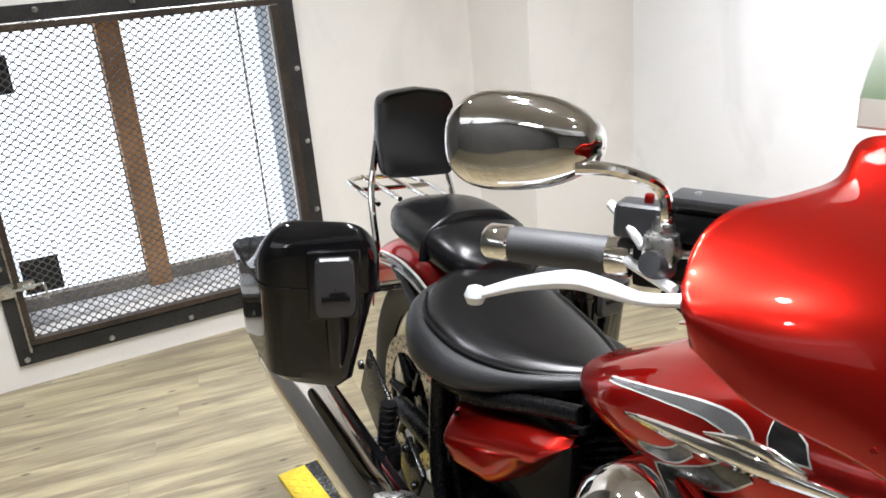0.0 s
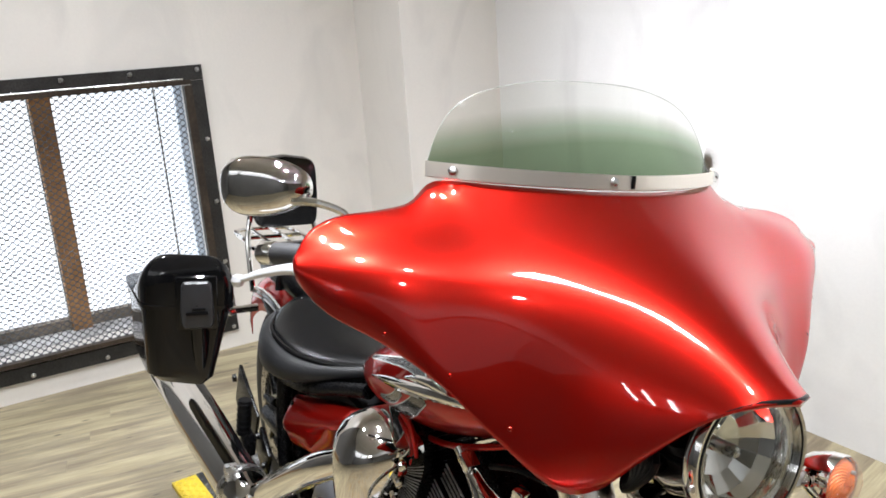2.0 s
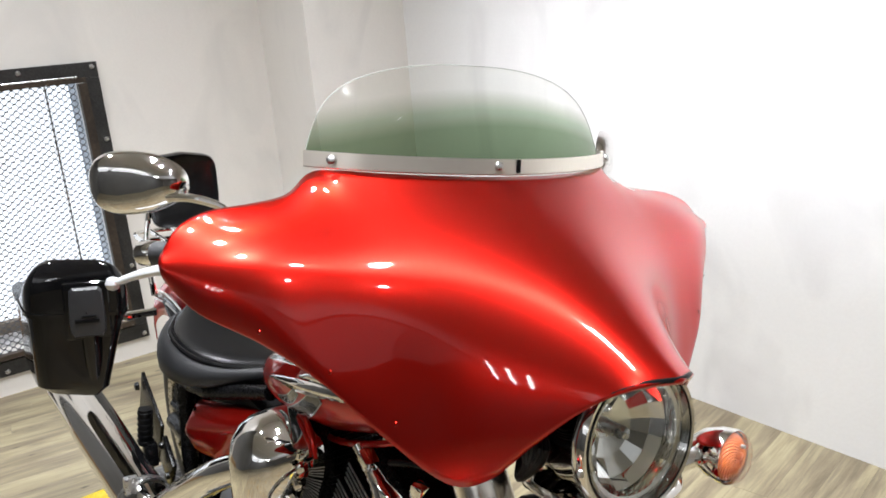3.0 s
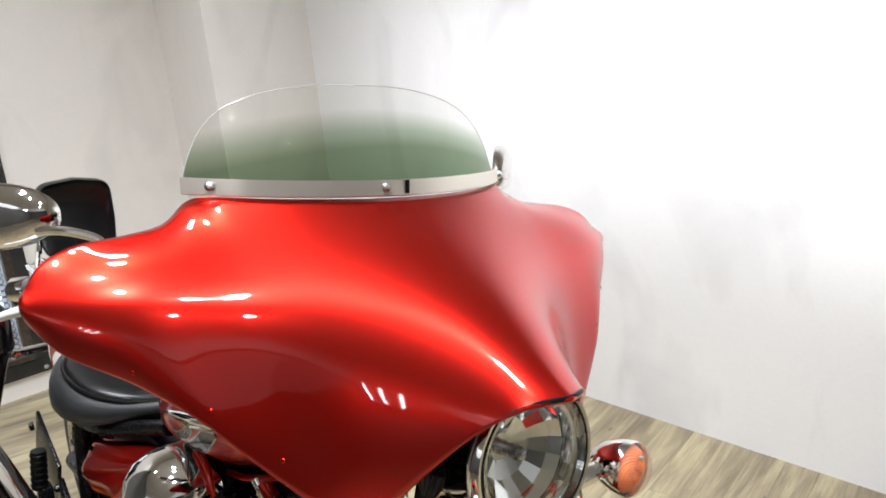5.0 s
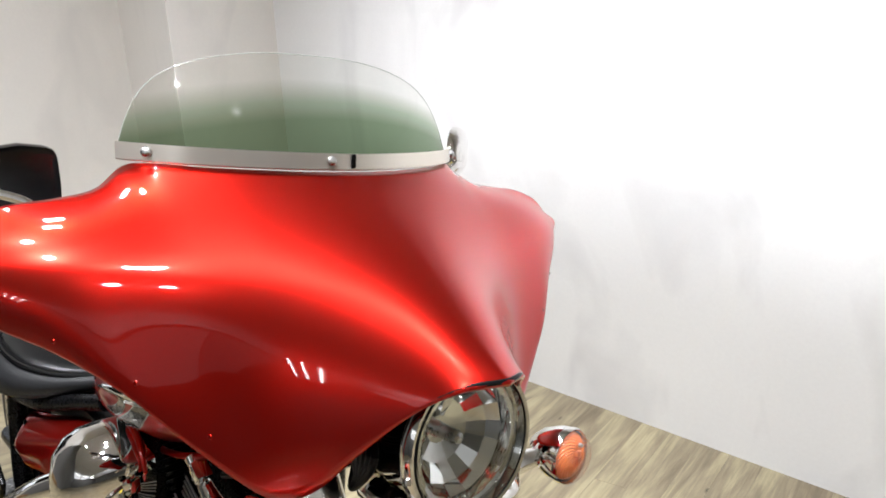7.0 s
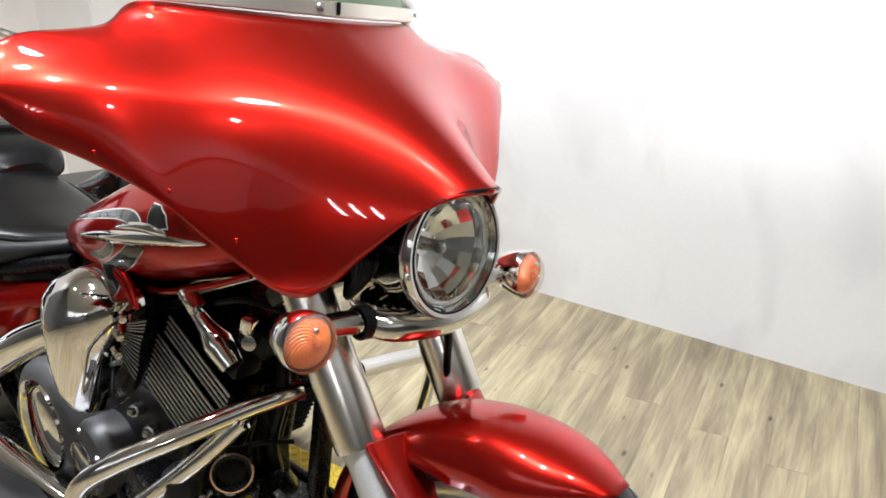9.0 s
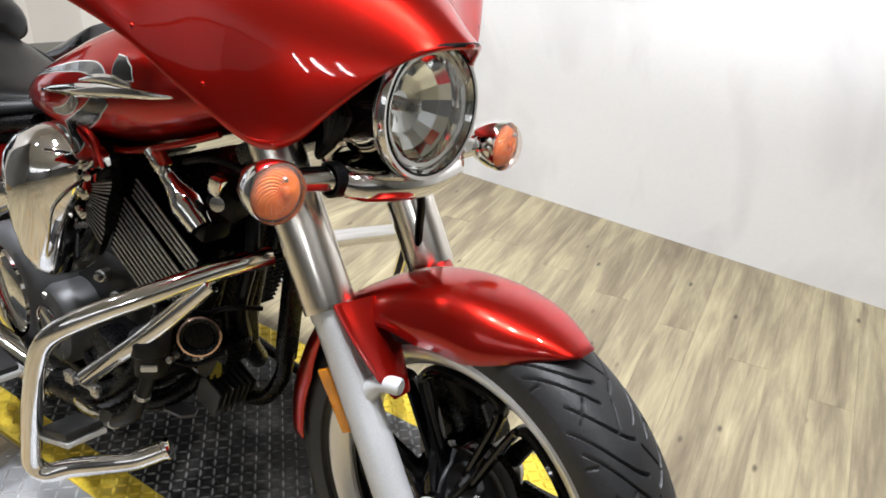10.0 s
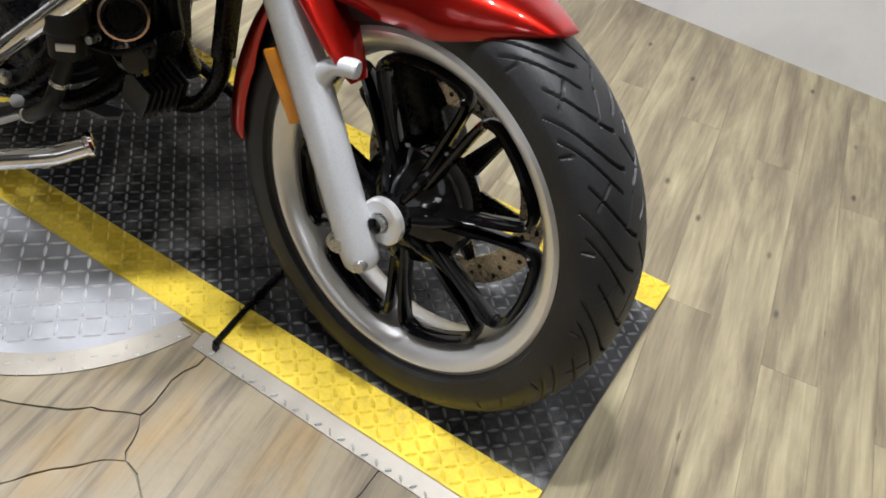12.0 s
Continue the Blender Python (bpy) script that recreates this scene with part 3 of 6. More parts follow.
    spots += [(-0.822, z) for z in (0.98, 0.69, 0.45)] + [(0.318, z) for z in (0.975, 0.697, 0.42)]
    for y, z in spots:
        if bolt_mesh is None:
            ob = part("bolt", lathe([(0.0, 0.007), (0.006, 0.0065), (0.009, 0.004), (0.0105, 0.0), (0.0105, -0.004)], seg=10), STEEL, win)
            bolt_mesh = ob.data
        else:
            ob = new("bolt", bolt_mesh)
            ob.parent = win
        ob.matrix_local = ROOM @ pose(XW + 0.0155, y, z, 0, 90, 0)


window_cage()

# ---- garage door hardware by the window wall's end ----
trk = thing("door_track", "grey galvanised overhead-door track with roller bracket", "door track")
part("rail", joined(block(0.012, 0.07, 2.2, pose(XW - 0.13, -1.075, 1.23)), block(0.045, 0.01, 2.2, pose(XW - 0.11, -1.045, 1.23)), block(0.045, 0.01, 2.2, pose(XW - 0.11, -1.108, 1.23))), STEEL, trk, m=ROOM, smooth=False)
part("bracket", joined(block(0.05, 0.13, 0.012, pose(XW - 0.10, -1.07, 0.139), 0.002), lathe([(0.0, 0.03), (0.022, 0.03), (0.028, 0.0), (0.028, -0.02), (0.0, -0.02)], pose(XW - 0.07, -1.03, 0.17, 0, 90, 0), 14)), STEEL, trk, "roller bracket", m=ROOM)
blk = part("wooden_block", block(0.14, 0.75, 0.13, pose(XW - 0.035, -1.345, 0.067), 0.004), RAW_WOOD, m=ROOM, smooth=False)
tagged(blk, "raw softwood block on the floor at the wall's end", "wood block")


# ---- bike lift set into the floor ----
def lozenge(length, width, height):
    """One raised bar of tread plate, as vertices and faces."""
    a, b, c = length / 2, width / 2, height
    v = [(-a, 0, 0), (-a * 0.4, -b, 0), (a * 0.4, -b, 0), (a, 0, 0), (a * 0.4, b, 0), (-a * 0.4, b, 0), (-a * 0.55, 0, c), (a * 0.55, 0, c)]
    f = [(0, 1, 6), (1, 2, 7, 6), (2, 3, 7), (3, 4, 7), (4, 5, 6, 7), (5, 0, 6)]
    return v, f


def tread(name, inside, x0, x1, y0, y1, z, material, parent, label, pitch=0.027, length=0.021, width=0.0056, height=0.0022, slope=None):
    verts, faces = [], []
    lv, lf = lozenge(length, width, height)
    i = 0
    for gx in np.arange(x0, x1, pitch / 1.42):
        i += 1
        j = 0
        for gy in np.arange(y0, y1, pitch / 1.42):
            j += 1
            if not inside(gx, gy):
                continue
            a = radians(45 if (i + j) % 2 else -45)
            n = len(verts)
            zz = z if slope is None else slope(gx, gy)
            for x, y, h_ in lv:
                verts.append((gx + x * math.cos(a) - y * math.sin(a), gy + x * math.sin(a) + y * math.cos(a), zz + h_))
            faces += [tuple(n + q for q in f) for f in lf]
    me = bpy.data.meshes.new(name)
    me.from_pydata(verts, [], faces)
    me.transform(LIFT)
    me.materials.append(material)
    ob = new(name, me)
    ob.parent = parent
    ob["kind"] = "stuff"
    ob["label"] = label
    return ob


PX0, PX1, PY0, PY1, PZ = -2.06, 0.325, -0.168, 0.44, 0.012
lift = thing("bike_lift", "black tread-plate motorcycle lift with yellow painted edges", "lift")
part("deck", block(PX1 - PX0, 0.45, 0.03, pose((PX0 + PX1) / 2, (PY0 + PY1) / 2, PZ - 0.015)), BLACK_PLATE, lift, m=LIFT, smooth=False)
for name, ya, yb in (("edge_stripe", PY0, PY0 + 0.079), ("edge_stripe", PY1 - 0.079, PY1)):
    part(name, block(PX1 - PX0, yb - ya, 0.032, pose((PX0 + PX1) / 2, (ya + yb) / 2, PZ - 0.0155), 0.002), YELLOW, lift, "yellow painted tread plate", m=LIFT, smooth=False)
    tread("stripe_tread", lambda x, y: True, PX0 + 0.015, PX1 - 0.01, ya + 0.012, yb - 0.004, PZ + 0.0005, YELLOW_BAR, lift, "yellow raised tread bars", width=0.0066, height=0.0036)
tread("deck_tread", lambda x, y: True, PX0 + 0.015, PX1 - 0.01, PY0 + 0.085, PY1 - 0.085, PZ, WORN_TREAD, lift, "black raised tread bars, worn grey", height=0.002)
part("seam_rod", joined(tube([(-0.212, PY0 - 0.012, PZ + 0.004), (-0.235, -0.03, PZ + 0.004), (-0.245, 0.12, PZ + 0.004)], 0.0055, 8, 3),
                        block(0.008, 0.008, 0.03, pose(-0.209, PY0 - 0.014, PZ - 0.008))), BLACK_PAINT, lift, "black steel cross rod", m=LIFT)

wing = thing("side_plate", "bare aluminium tread plate with a rounded edge beside the lift", "tread plate")
CXP, CYP, RP = -0.62, -0.10, 0.333
arc = [(CXP + RP * math.cos(a), CYP + RP * math.sin(a)) for a in np.linspace(radians(-11.5), radians(-168.5), 40)]
part("plate", slab(arc, -0.01, PZ - 0.002), SILVER_PLATE, wing, m=LIFT, smooth=False)
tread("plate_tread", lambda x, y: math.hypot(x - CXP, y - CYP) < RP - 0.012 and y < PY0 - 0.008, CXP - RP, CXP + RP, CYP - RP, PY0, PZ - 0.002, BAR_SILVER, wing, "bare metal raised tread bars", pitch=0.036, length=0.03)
w = np.linspace(radians(-13), radians(-167), 48)
rim_strip = rings([[(CXP + r * math.cos(a), CYP + r * math.sin(a), z) for a in w] for r, z in ((RP, PZ - 0.0015), (RP + 0.034, 0.002), (RP + 0.034, -0.01))])
part("bevel_strip", rim_strip, BRIGHT_PLATE, wing, "polished tread-plate rim", m=LIFT)
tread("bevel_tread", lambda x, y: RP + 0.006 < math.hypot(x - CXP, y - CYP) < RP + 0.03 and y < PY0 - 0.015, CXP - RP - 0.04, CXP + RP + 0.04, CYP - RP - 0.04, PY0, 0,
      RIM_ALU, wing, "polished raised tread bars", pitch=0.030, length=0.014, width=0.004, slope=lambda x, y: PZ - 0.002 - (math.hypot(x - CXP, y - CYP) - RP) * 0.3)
ramp = thing("edge_ramp", "polished aluminium tread strip along the lift", "edge strip")
part("strip", rings([[(x, y, z) for x in np.linspace(-0.245, PX1, 12)] for y, z in ((PY0 - 0.001, PZ - 0.001), (PY0 - 0.030, 0.002), (PY0 - 0.030, -0.01))]), BRIGHT_PLATE, ramp, m=LIFT)
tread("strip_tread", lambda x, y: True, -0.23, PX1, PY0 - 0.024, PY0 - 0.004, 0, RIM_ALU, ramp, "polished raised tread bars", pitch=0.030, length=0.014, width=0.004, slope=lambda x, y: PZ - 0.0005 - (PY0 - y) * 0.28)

# ---- ceiling lights ----
for at in TUBES:
    fx = thing("ceiling_light", "white fluorescent tube fixture on the ceiling", "light fixture", "tube fixtures")
    part("housing", block(TUBE_LENGTH + 0.06, 0.16, 0.07, pose(0, 0, ZC - 0.035), 0.01), CEIL, fx, m=at, smooth=False)
    part("diffuser", tube([(-TUBE_LENGTH / 2, 0, ZC - 0.095), (TUBE_LENGTH / 2, 0, ZC - 0.095)], 0.019, 12, straight=True), TUBE_GLOW, fx, "lit tube", m=at)
for x, y, watts in FILL:
    fx = thing("fill_panel", "added unseen square panel lamp that fills the shop with light", "light fixture", "panel lamps")
    part("housing", block(2.44, 2.44, 0.03, pose(x, y, ZC - 0.365), 0.006), CEIL, fx, m=ROOM, smooth=False)
    for dx in (-1.0, 1.0):
        part("hanger", tube([(x + dx, y, ZC - 0.35), (x + dx, y, ZC)], 0.004, 6, straight=True), STEEL, fx, m=ROOM)
for x, y, watts in SPOTS:
    fx = thing("ceiling_lamp", "round white ceiling lamp", "light fixture", "round lamps")
    part("housing", lathe([(0.09, ZC), (0.095, ZC - 0.03), (0.07, ZC - 0.14), (0.0, ZC - 0.14)], ROOM @ pose(x, y, 0), 20), CEIL, fx)
for (x, y), (wx, wz), wide, watts in WALL_FILL:
    fx = thing("wall_fill_lamp", "added unseen long lamp that brightens the side wall", "light fixture")
    for dx in (-0.4 * wide, 0.4 * wide):
        part("stem", tube([(x + dx, y - 0.10, ZC), (x + dx, y - 0.10, ZC - 0.19)], 0.012, 10, straight=True), CEIL, fx, m=ROOM)
    part("head", block(wide + 0.06, 0.05, 0.15, pose(x, y - 0.06, ZC - 0.19, 60), 0.01), CEIL, fx, m=ROOM, smooth=False)


# ---- motorcycle ----
bike = thing("motorcycle", "red cruiser motorcycle with batwing fairing and black saddlebags", "motorcycle")


def bp(name, bm, material, parent=None, label="", frame_m=BIKE, **kw):
    return part(name, bm, material, parent or bike, label, m=frame_m, **kw)


# -- front wheel
RT, ZA = 0.318, 0.316


def groove(u, v):
    """Depth of the tread pattern; u metres round the tyre, v across from -1 to 1."""
    s, a = (1 if v > 0 else -1), abs(v)
    p = 2 * math.pi * RT / 16
    u = u + (0.5 * p if s > 0 else 0.0)

    def cut(at, width):
        w = (u - at + width / 2) % p
        return max(0.0, min(1.0, min(w, width - w) / 0.0026))
    d = 0.0
    for start, a0, a1, run, bend, width in ((0.0, 0.02, 0.84, 0.108, 1.5, 0.0066), (0.040, 0.26, 0.97, 0.112, 1.4, 0.0066), (0.080, 0.08, 0.99, 0.104, 1.7, 0.0066)):
        if a0 < a < a1:
            fade = min(1.0, (a1 - a) / 0.05, (a - a0) / 0.02)
            d = max(d, fade * cut(start + run * a ** bend, width))
    if 0.03 < a < 0.30:                        # short hooks that cross the long arcs
        d = max(d, cut(0.058 - 0.150 * a, 0.0066))
    if 0.50 < a < 0.80:
        d = max(d, 0.9 * cut(0.118 - 0.085 * a, 0.0052))
    if 0.86 < a < 1.0:                        # nicks on the shoulder
        d = max(d, 0.8 * cut(0.095 + 0.03 * a, 0.0060))
    return d


def tyre(radius, width, rim_r, seg_u, seg_v, grooves):
    P = []
    for i in range(seg_u):
        a = 2 * math.pi * i / seg_u
        row = []
        for j in range(seg_v + 1):
            v = -1 + 2 * j / seg_v
            row.append((v, a))
        ring = []
        for v, a_ in row:
            y = width / 2 * (1.12 * v - 0.12 * v ** 3)
            drop = 0.027 * abs(v) ** 2.3 + 0.010 * abs(v) ** 8
            r = radius - drop - (0.0068 * groove(a_ * radius, v) if grooves else 0)
            ring.append((r * math.cos(a_), y, r * math.sin(a_)))
        # sidewalls
        side = [(radius - 0.050, width / 2 * 1.012), (radius - 0.066, width / 2 * 0.97), (rim_r + 0.012, width / 2 * 0.84), (rim_r, width / 2 * 0.74)]
        left = [(r * math.cos(a), -y, r * math.sin(a)) for r, y in reversed(side)]
        right = [(r * math.cos(a), y, r * math.sin(a)) for r, y in side]
        P.append(left + ring + right)
    return rings(P, close_u=True)


def ring_lathe(profile, seg=72):
    """(radius, y) pairs turned round the y axis."""
    w = np.linspace(0, 2 * np.pi, seg, endpoint=False)
    return rings([[(r * math.cos(a), y, r * math.sin(a)) for a in w] for r, y in profile], close_v=True)


def wheel(name, x, radius, width, rim_r, spokes, label, disc_side, disc_r, treaded):
    at = BIKE @ pose(x, 0 if x == 0 else -0.025, ZA)
    rim = part(name, ring_lathe([(rim_r + 0.002, -0.052), (rim_r - 0.004, -0.055), (rim_r - 0.014, -0.053), (rim_r - 0.022, -0.045), (rim_r - 0.034, -0.028), (rim_r - 0.038, 0.0),
                                 (rim_r - 0.034, 0.028), (rim_r - 0.022, 0.045), (rim_r - 0.014, 0.053), (rim_r - 0.004, 0.055), (rim_r + 0.002, 0.052), (rim_r - 0.010, 0.0), (rim_r + 0.002, -0.052)], 96),
               RIM_ALU, bike, label, m=at)
    part("tyre", tyre(radius, width, rim_r - 0.004, 1100 if treaded else 120, 110 if treaded else 16, treaded), RUBBER, rim, "black rubber tyre with chevron tread", m=at, crisp=30)
    hub = part("hub", ring_lathe([(0.0, -0.078), (0.024, -0.078), (0.029, -0.075), (0.033, -0.064), (0.043, -0.058), (0.056, -0.048), (0.066, -0.034), (0.084, -0.026), (0.088, -0.010), (0.086, 0.02), (0.060, 0.04), (0.036, 0.055), (0.0, 0.055)], 48), BLACK_GLOSS, rim, m=at)
    step = 2 * math.pi / spokes
    for k in range(spokes):
        # a U-shaped loop: two arms out of the hub and a lip along the rim
        a0, a1 = step * (k + 0.35), step * (k + 1.35)
        K = []
        for q, off in ((0.055, 0.007), (0.09, 0.0085), (0.14, 0.011), (rim_r - 0.072, 0.013), (rim_r - 0.052, 0.018)):
            K.append((q, a0 + off / q))
        K += [(rim_r - 0.043, a0 + f * (a1 - a0)) for f in (0.20, 0.35, 0.5, 0.65, 0.80)]
        for q, off in reversed(((0.055, 0.007), (0.09, 0.0085), (0.14, 0.011), (rim_r - 0.072, 0.013), (rim_r - 0.052, 0.018))):
            K.append((q, a1 - off / q))
        loop = [(q * math.cos(w), -0.036 + 0.012 * q / rim_r, q * math.sin(w)) for q, w in K]
        part("spoke", tube(loop, 0.015, 10, 4, flat=0.42), BLACK_GLOSS, rim, m=at)
    for k in range(spokes):
        a = step * (k + 0.35)
        part("hub_rib", tube([(q * math.cos(a), y, q * math.sin(a)) for q, y in ((0.034, -0.064), (0.058, -0.052), (0.084, -0.036), (0.115, -0.033))], [0.006, 0.008, 0.009, 0.004], 10, 4), BLACK_GLOSS, rim, m=at)
    for side in disc_side:
        y = side * (0.070 if treaded else 0.098)
        d = part("brake_disc", ring_lathe([(disc_r, y - 0.0025), (disc_r, y + 0.0025), (disc_r - 0.042, y + 0.0025), (disc_r - 0.042, y - 0.0025), (disc_r, y - 0.0025)], 72), DISC, rim, "drilled steel brake disc", m=at)
        holes = []
        for k in range(48):
            a = 2 * math.pi * k / 48
            r = disc_r - 0.009 - 0.009 * (k % 3)
            holes.append(lathe([(0.0, 0.0032), (0.0036, 0.0032), (0.0036, -0.0032), (0, -0.0032)], toward((r * math.cos(a), y, r * math.sin(a)), (0, 1, 0)), 8))
        part("drilled_hole", joined(*holes), BLACK_PAINT, rim, m=at)["kind"] = "stuff"
        for arm in [tube([(0.05 * math.cos(a), y * 0.9, 0.05 * math.sin(a)), ((disc_r - 0.04) * math.cos(a), y, (disc_r - 0.04) * math.sin(a))], [0.016, 0.009], 8, straight=True) for a in np.arange(6) * math.pi / 3]:
            part("disc_arm", arm, BLACK_PAINT, rim, m=at)
    return rim, at


fw, fat = wheel("front_wheel", 0, RT, 0.130, 0.243, 7, "machined silver rim with gloss black cast spokes", (1,), 0.158, True)
rw, rat = wheel("rear_wheel", -1.685, 0.320, 0.165, 0.222, 7, "silver rim with black cast spokes", (-1,), 0.162, False)

# -- forks
RAKE = 31.3
sn, cs = math.sin(radians(RAKE)), math.cos(radians(RAKE))


def on_fork(d, y, off=0.0):
    """d metres up the fork from its foot, off metres ahead of its axis."""
    return (-0.012 - d * sn + off * cs, y, 0.262 + d * cs + off * sn)


for y, nm in ((-0.103, "fork_leg"), (0.108, "fork_leg")):
    s = -1 if y < 0 else 1
    leg = bp(nm, lathe([(0.0, -0.020), (0.018, -0.019), (0.0245, -0.010), (0.0262, 0.004), (0.0268, 0.03), (0.0268, 0.2), (0.028, 0.345), (0.030, 0.352), (0.030, 0.362), (0.0, 0.362)], toward(on_fork(0, y), (-sn, 0, cs)), 24), ALU, None, "painted silver lower fork leg")
    bp("axle_collar", lathe([(0.012, 0.0), (0.015, 0.0025), (0.030, 0.0025), (0.0335, 0.0), (0.0335, -0.008), (0.024, -0.010), (0.023, -0.024)], toward((0.0, y * 0.84, ZA), (0, s, 0)), 28), RIM_ALU, leg, "bright axle collar")
    bp("axle", lathe([(0.0115, -0.06), (0.0115, 0.02)], toward((0.0, y * 0.78, ZA), (0, s, 0)), 14), STEEL, leg)
    bp("pinch_bolt", joined(lathe([(0.0, 0.017), (0.010, 0.017), (0.0115, 0.009), (0.0165, 0.008), (0.0165, -0.014)], toward((-0.038, y * 1.14, 0.277), (0.35, s * 0.8, 0.1)), 12),
                            lathe([(0.0, 0.006), (0.0075, 0.006), (0.009, 0.0), (0.009, -0.02)], toward((0.005, y * 1.18, 0.262), (0.25, s * 0.9, 0.0)), 12)), STEEL, leg, "steel pinch bolt")
    bp("fender_lug", tube([on_fork(0.225, y * 0.98, 0.000), on_fork(0.240, y * 0.96, 0.022), on_fork(0.246, y * 0.94, 0.045), on_fork(0.238, y * 0.90, 0.072), on_fork(0.236, y * 0.89, 0.077)], [0.024, 0.016, 0.0125, 0.0125, 0.008], 14, 5), ALU, leg, "cast silver fender lug")
    bp("upper_cover", lathe([(0.0, 0.362), (0.036, 0.362), (0.0375, 0.370), (0.0370, 0.50), (0.0370, 0.72), (0.0, 0.72)], toward(on_fork(0, y), (-sn, 0, cs)), 28), WARM_CHROME, leg, "chrome upper fork cover")
bp("fork_reflector", block(0.022, 0.007, 0.098, Matrix.Translation(on_fork(0.235, -0.118, -0.034)) @ pose(0, 0, 0, 0, -RAKE, 8), 0.003), ORANGE, None, "orange side reflector", smooth=False)
bp("fork_yoke", joined(block(0.075, 0.27, 0.03, Matrix.Translation(on_fork(0.60, 0.0025, -0.02)) @ pose(0, 0, 0, 0, -RAKE, 0), 0.008),
                       block(0.075, 0.25, 0.03, Matrix.Translation(on_fork(0.76, 0.0025, -0.02)) @ pose(0, 0, 0, 0, -RAKE, 0), 0.008)), BLACK_PAINT, None, "black fork yoke")
# brake caliper on the far side
bp("brake_caliper", joined(block(0.15, 0.055, 0.095, Matrix.Translation((-0.115, 0.09, 0.40)) @ pose(0, 0, 0, 0, -50, 0), 0.014), block(0.05, 0.075, 0.16, pose(-0.075, 0.085, 0.41, 0, -30, 0), 0.012), block(0.06, 0.07, 0.05, pose(-0.11, 0.085, 0.36), 0.01)), BLACK_PAINT, None, "black brake caliper")


# -- front fender
def fender():
    P = []
    th = np.linspace(radians(65), radians(186), 60)
    for a in th:
        deg = math.degrees(a)
        e = min(1.0, max(0.0, (deg - 65) / 24))
        w = 0.018 + 0.064 * (1 - (1 - e) ** 2.2)
        if deg > 140:
            w = 0.082 - 0.010 * (deg - 140) / 46
        r0 = 0.334 + 0.010 * max(0, (deg - 125) / 61)
        depth = 0.075 * (1 - (1 - e) ** 1.6)
        if deg > 104:
            depth = 0.075 - 0.045 * min(1, (deg - 104) / 28) + 0.030 * min(1, max(0, (deg - 138) / 22))
        row = []
        for v in np.linspace(-1, 1, 21):
            y = w * (1.25 * v - 0.25 * v ** 3) if abs(v) < 1 else w * v
            r = r0 - depth * (0.35 * v * v + 0.65 * abs(v) ** 5)
            row.append((r * math.cos(a), y, ZA + r * math.sin(a)))
        P.append(row)
    return rings(P)


fen = bp("front_fender", fender(), RED, None, "glossy red front fender", solid=0.003)
for s in (-1, 1):
    K = [(-0.165, s * 0.074, 0.590), (-0.140, s * 0.080, 0.562), (-0.110, s * 0.084, 0.528), (-0.085, s * 0.085, 0.502), (-0.072, s * 0.084, 0.486)]
    bp("fender_stay", tube(K, [0.050, 0.040, 0.030, 0.021, 0.013], 18, 6, flat=0.20), RED, fen)

# -- headlight
HL = BIKE @ pose(-0.150, 0.002, 0.848) @ pose(0, 0, 0, 0, 86, 0) @ Matrix.Diagonal((0.935, 0.935, 1, 1))
hl = part("headlight", lathe([(0.0, -0.17), (0.03, -0.168), (0.062, -0.145), (0.083, -0.10), (0.092, -0.05), (0.095, -0.012), (0.099, -0.006), (0.1005, 0.006), (0.097, 0.013), (0.090, 0.012), (0.086, 0.003)], HL, 56), CHROME, bike, "round chrome headlight")
part("reflector", lathe([(0.087, 0.002), (0.080, -0.012), (0.064, -0.030), (0.042, -0.043), (0.018, -0.049), (0.0, -0.050)], HL @ pose(0, 0, 0, 0, 0, 11), 18), mat("reflector_silver", (0.95, 0.945, 0.93), 0.05, 1.0, 0, 0, 20, 0.0, 0.03, 30), hl, "bright silvered reflector with broad facets", smooth=False)
part("inner_ring", lathe([(0.084, 0.0005), (0.080, 0.004), (0.0745, 0.003), (0.073, -0.006), (0.075, -0.016)], HL, 56), CHROME, hl, "chrome inner ring")
part("bulb_cap", lathe([(0.0, -0.010), (0.007, -0.012), (0.0095, -0.018), (0.0095, -0.04), (0.012, -0.06)], HL, 20), STEEL, hl, "silver bulb shield")
part("lens", lathe([(0.090, 0.004), (0.075, 0.012), (0.05, 0.017), (0.0, 0.020), (0.0, 0.0175), (0.05, 0.0145), (0.075, 0.0095), (0.0885, 0.0018)], HL, 56), GLASS, hl, "clear domed glass")
part("gasket", lathe([(0.0885, 0.0124), (0.0895, 0.0134), (0.0912, 0.0134), (0.0918, 0.0122)], HL, 56), BLACK_PLASTIC, hl, "black rubber gasket")
for a in range(3):
    t = radians(40 + 120 * a)
    part("bezel_screw", lathe([(0.0, 0.004), (0.005, 0.003), (0.006, 0.0)], HL @ pose(0.0985 * math.cos(t), 0.0985 * math.sin(t), 0.008), 8), STEEL, hl)
bp("headlight_bracket", joined(tube([(-0.27, -0.06, 0.765), (-0.25, -0.05, 0.79), (-0.215, -0.045, 0.80)], 0.012, 10), tube([(-0.27, 0.07, 0.765), (-0.25, 0.06, 0.79), (-0.215, 0.05, 0.80)], 0.012, 10),
                              block(0.09, 0.13, 0.018, pose(-0.235, 0.005, 0.752), 0.006)), CHROME, None, "chrome headlight bracket")
for k in range(5):
    bp("cable", tube([(-0.24 - 0.012 * k, -0.085 + 0.01 * k, 0.90 - 0.01 * k), (-0.225 + 0.008 * k, -0.095, 0.84), (-0.245 - 0.005 * k, -0.075, 0.79 - 0.006 * k), (-0.29, -0.05, 0.79)], 0.010 - 0.0012 * k, 8), BLACK_PLASTIC, None, "black cable")
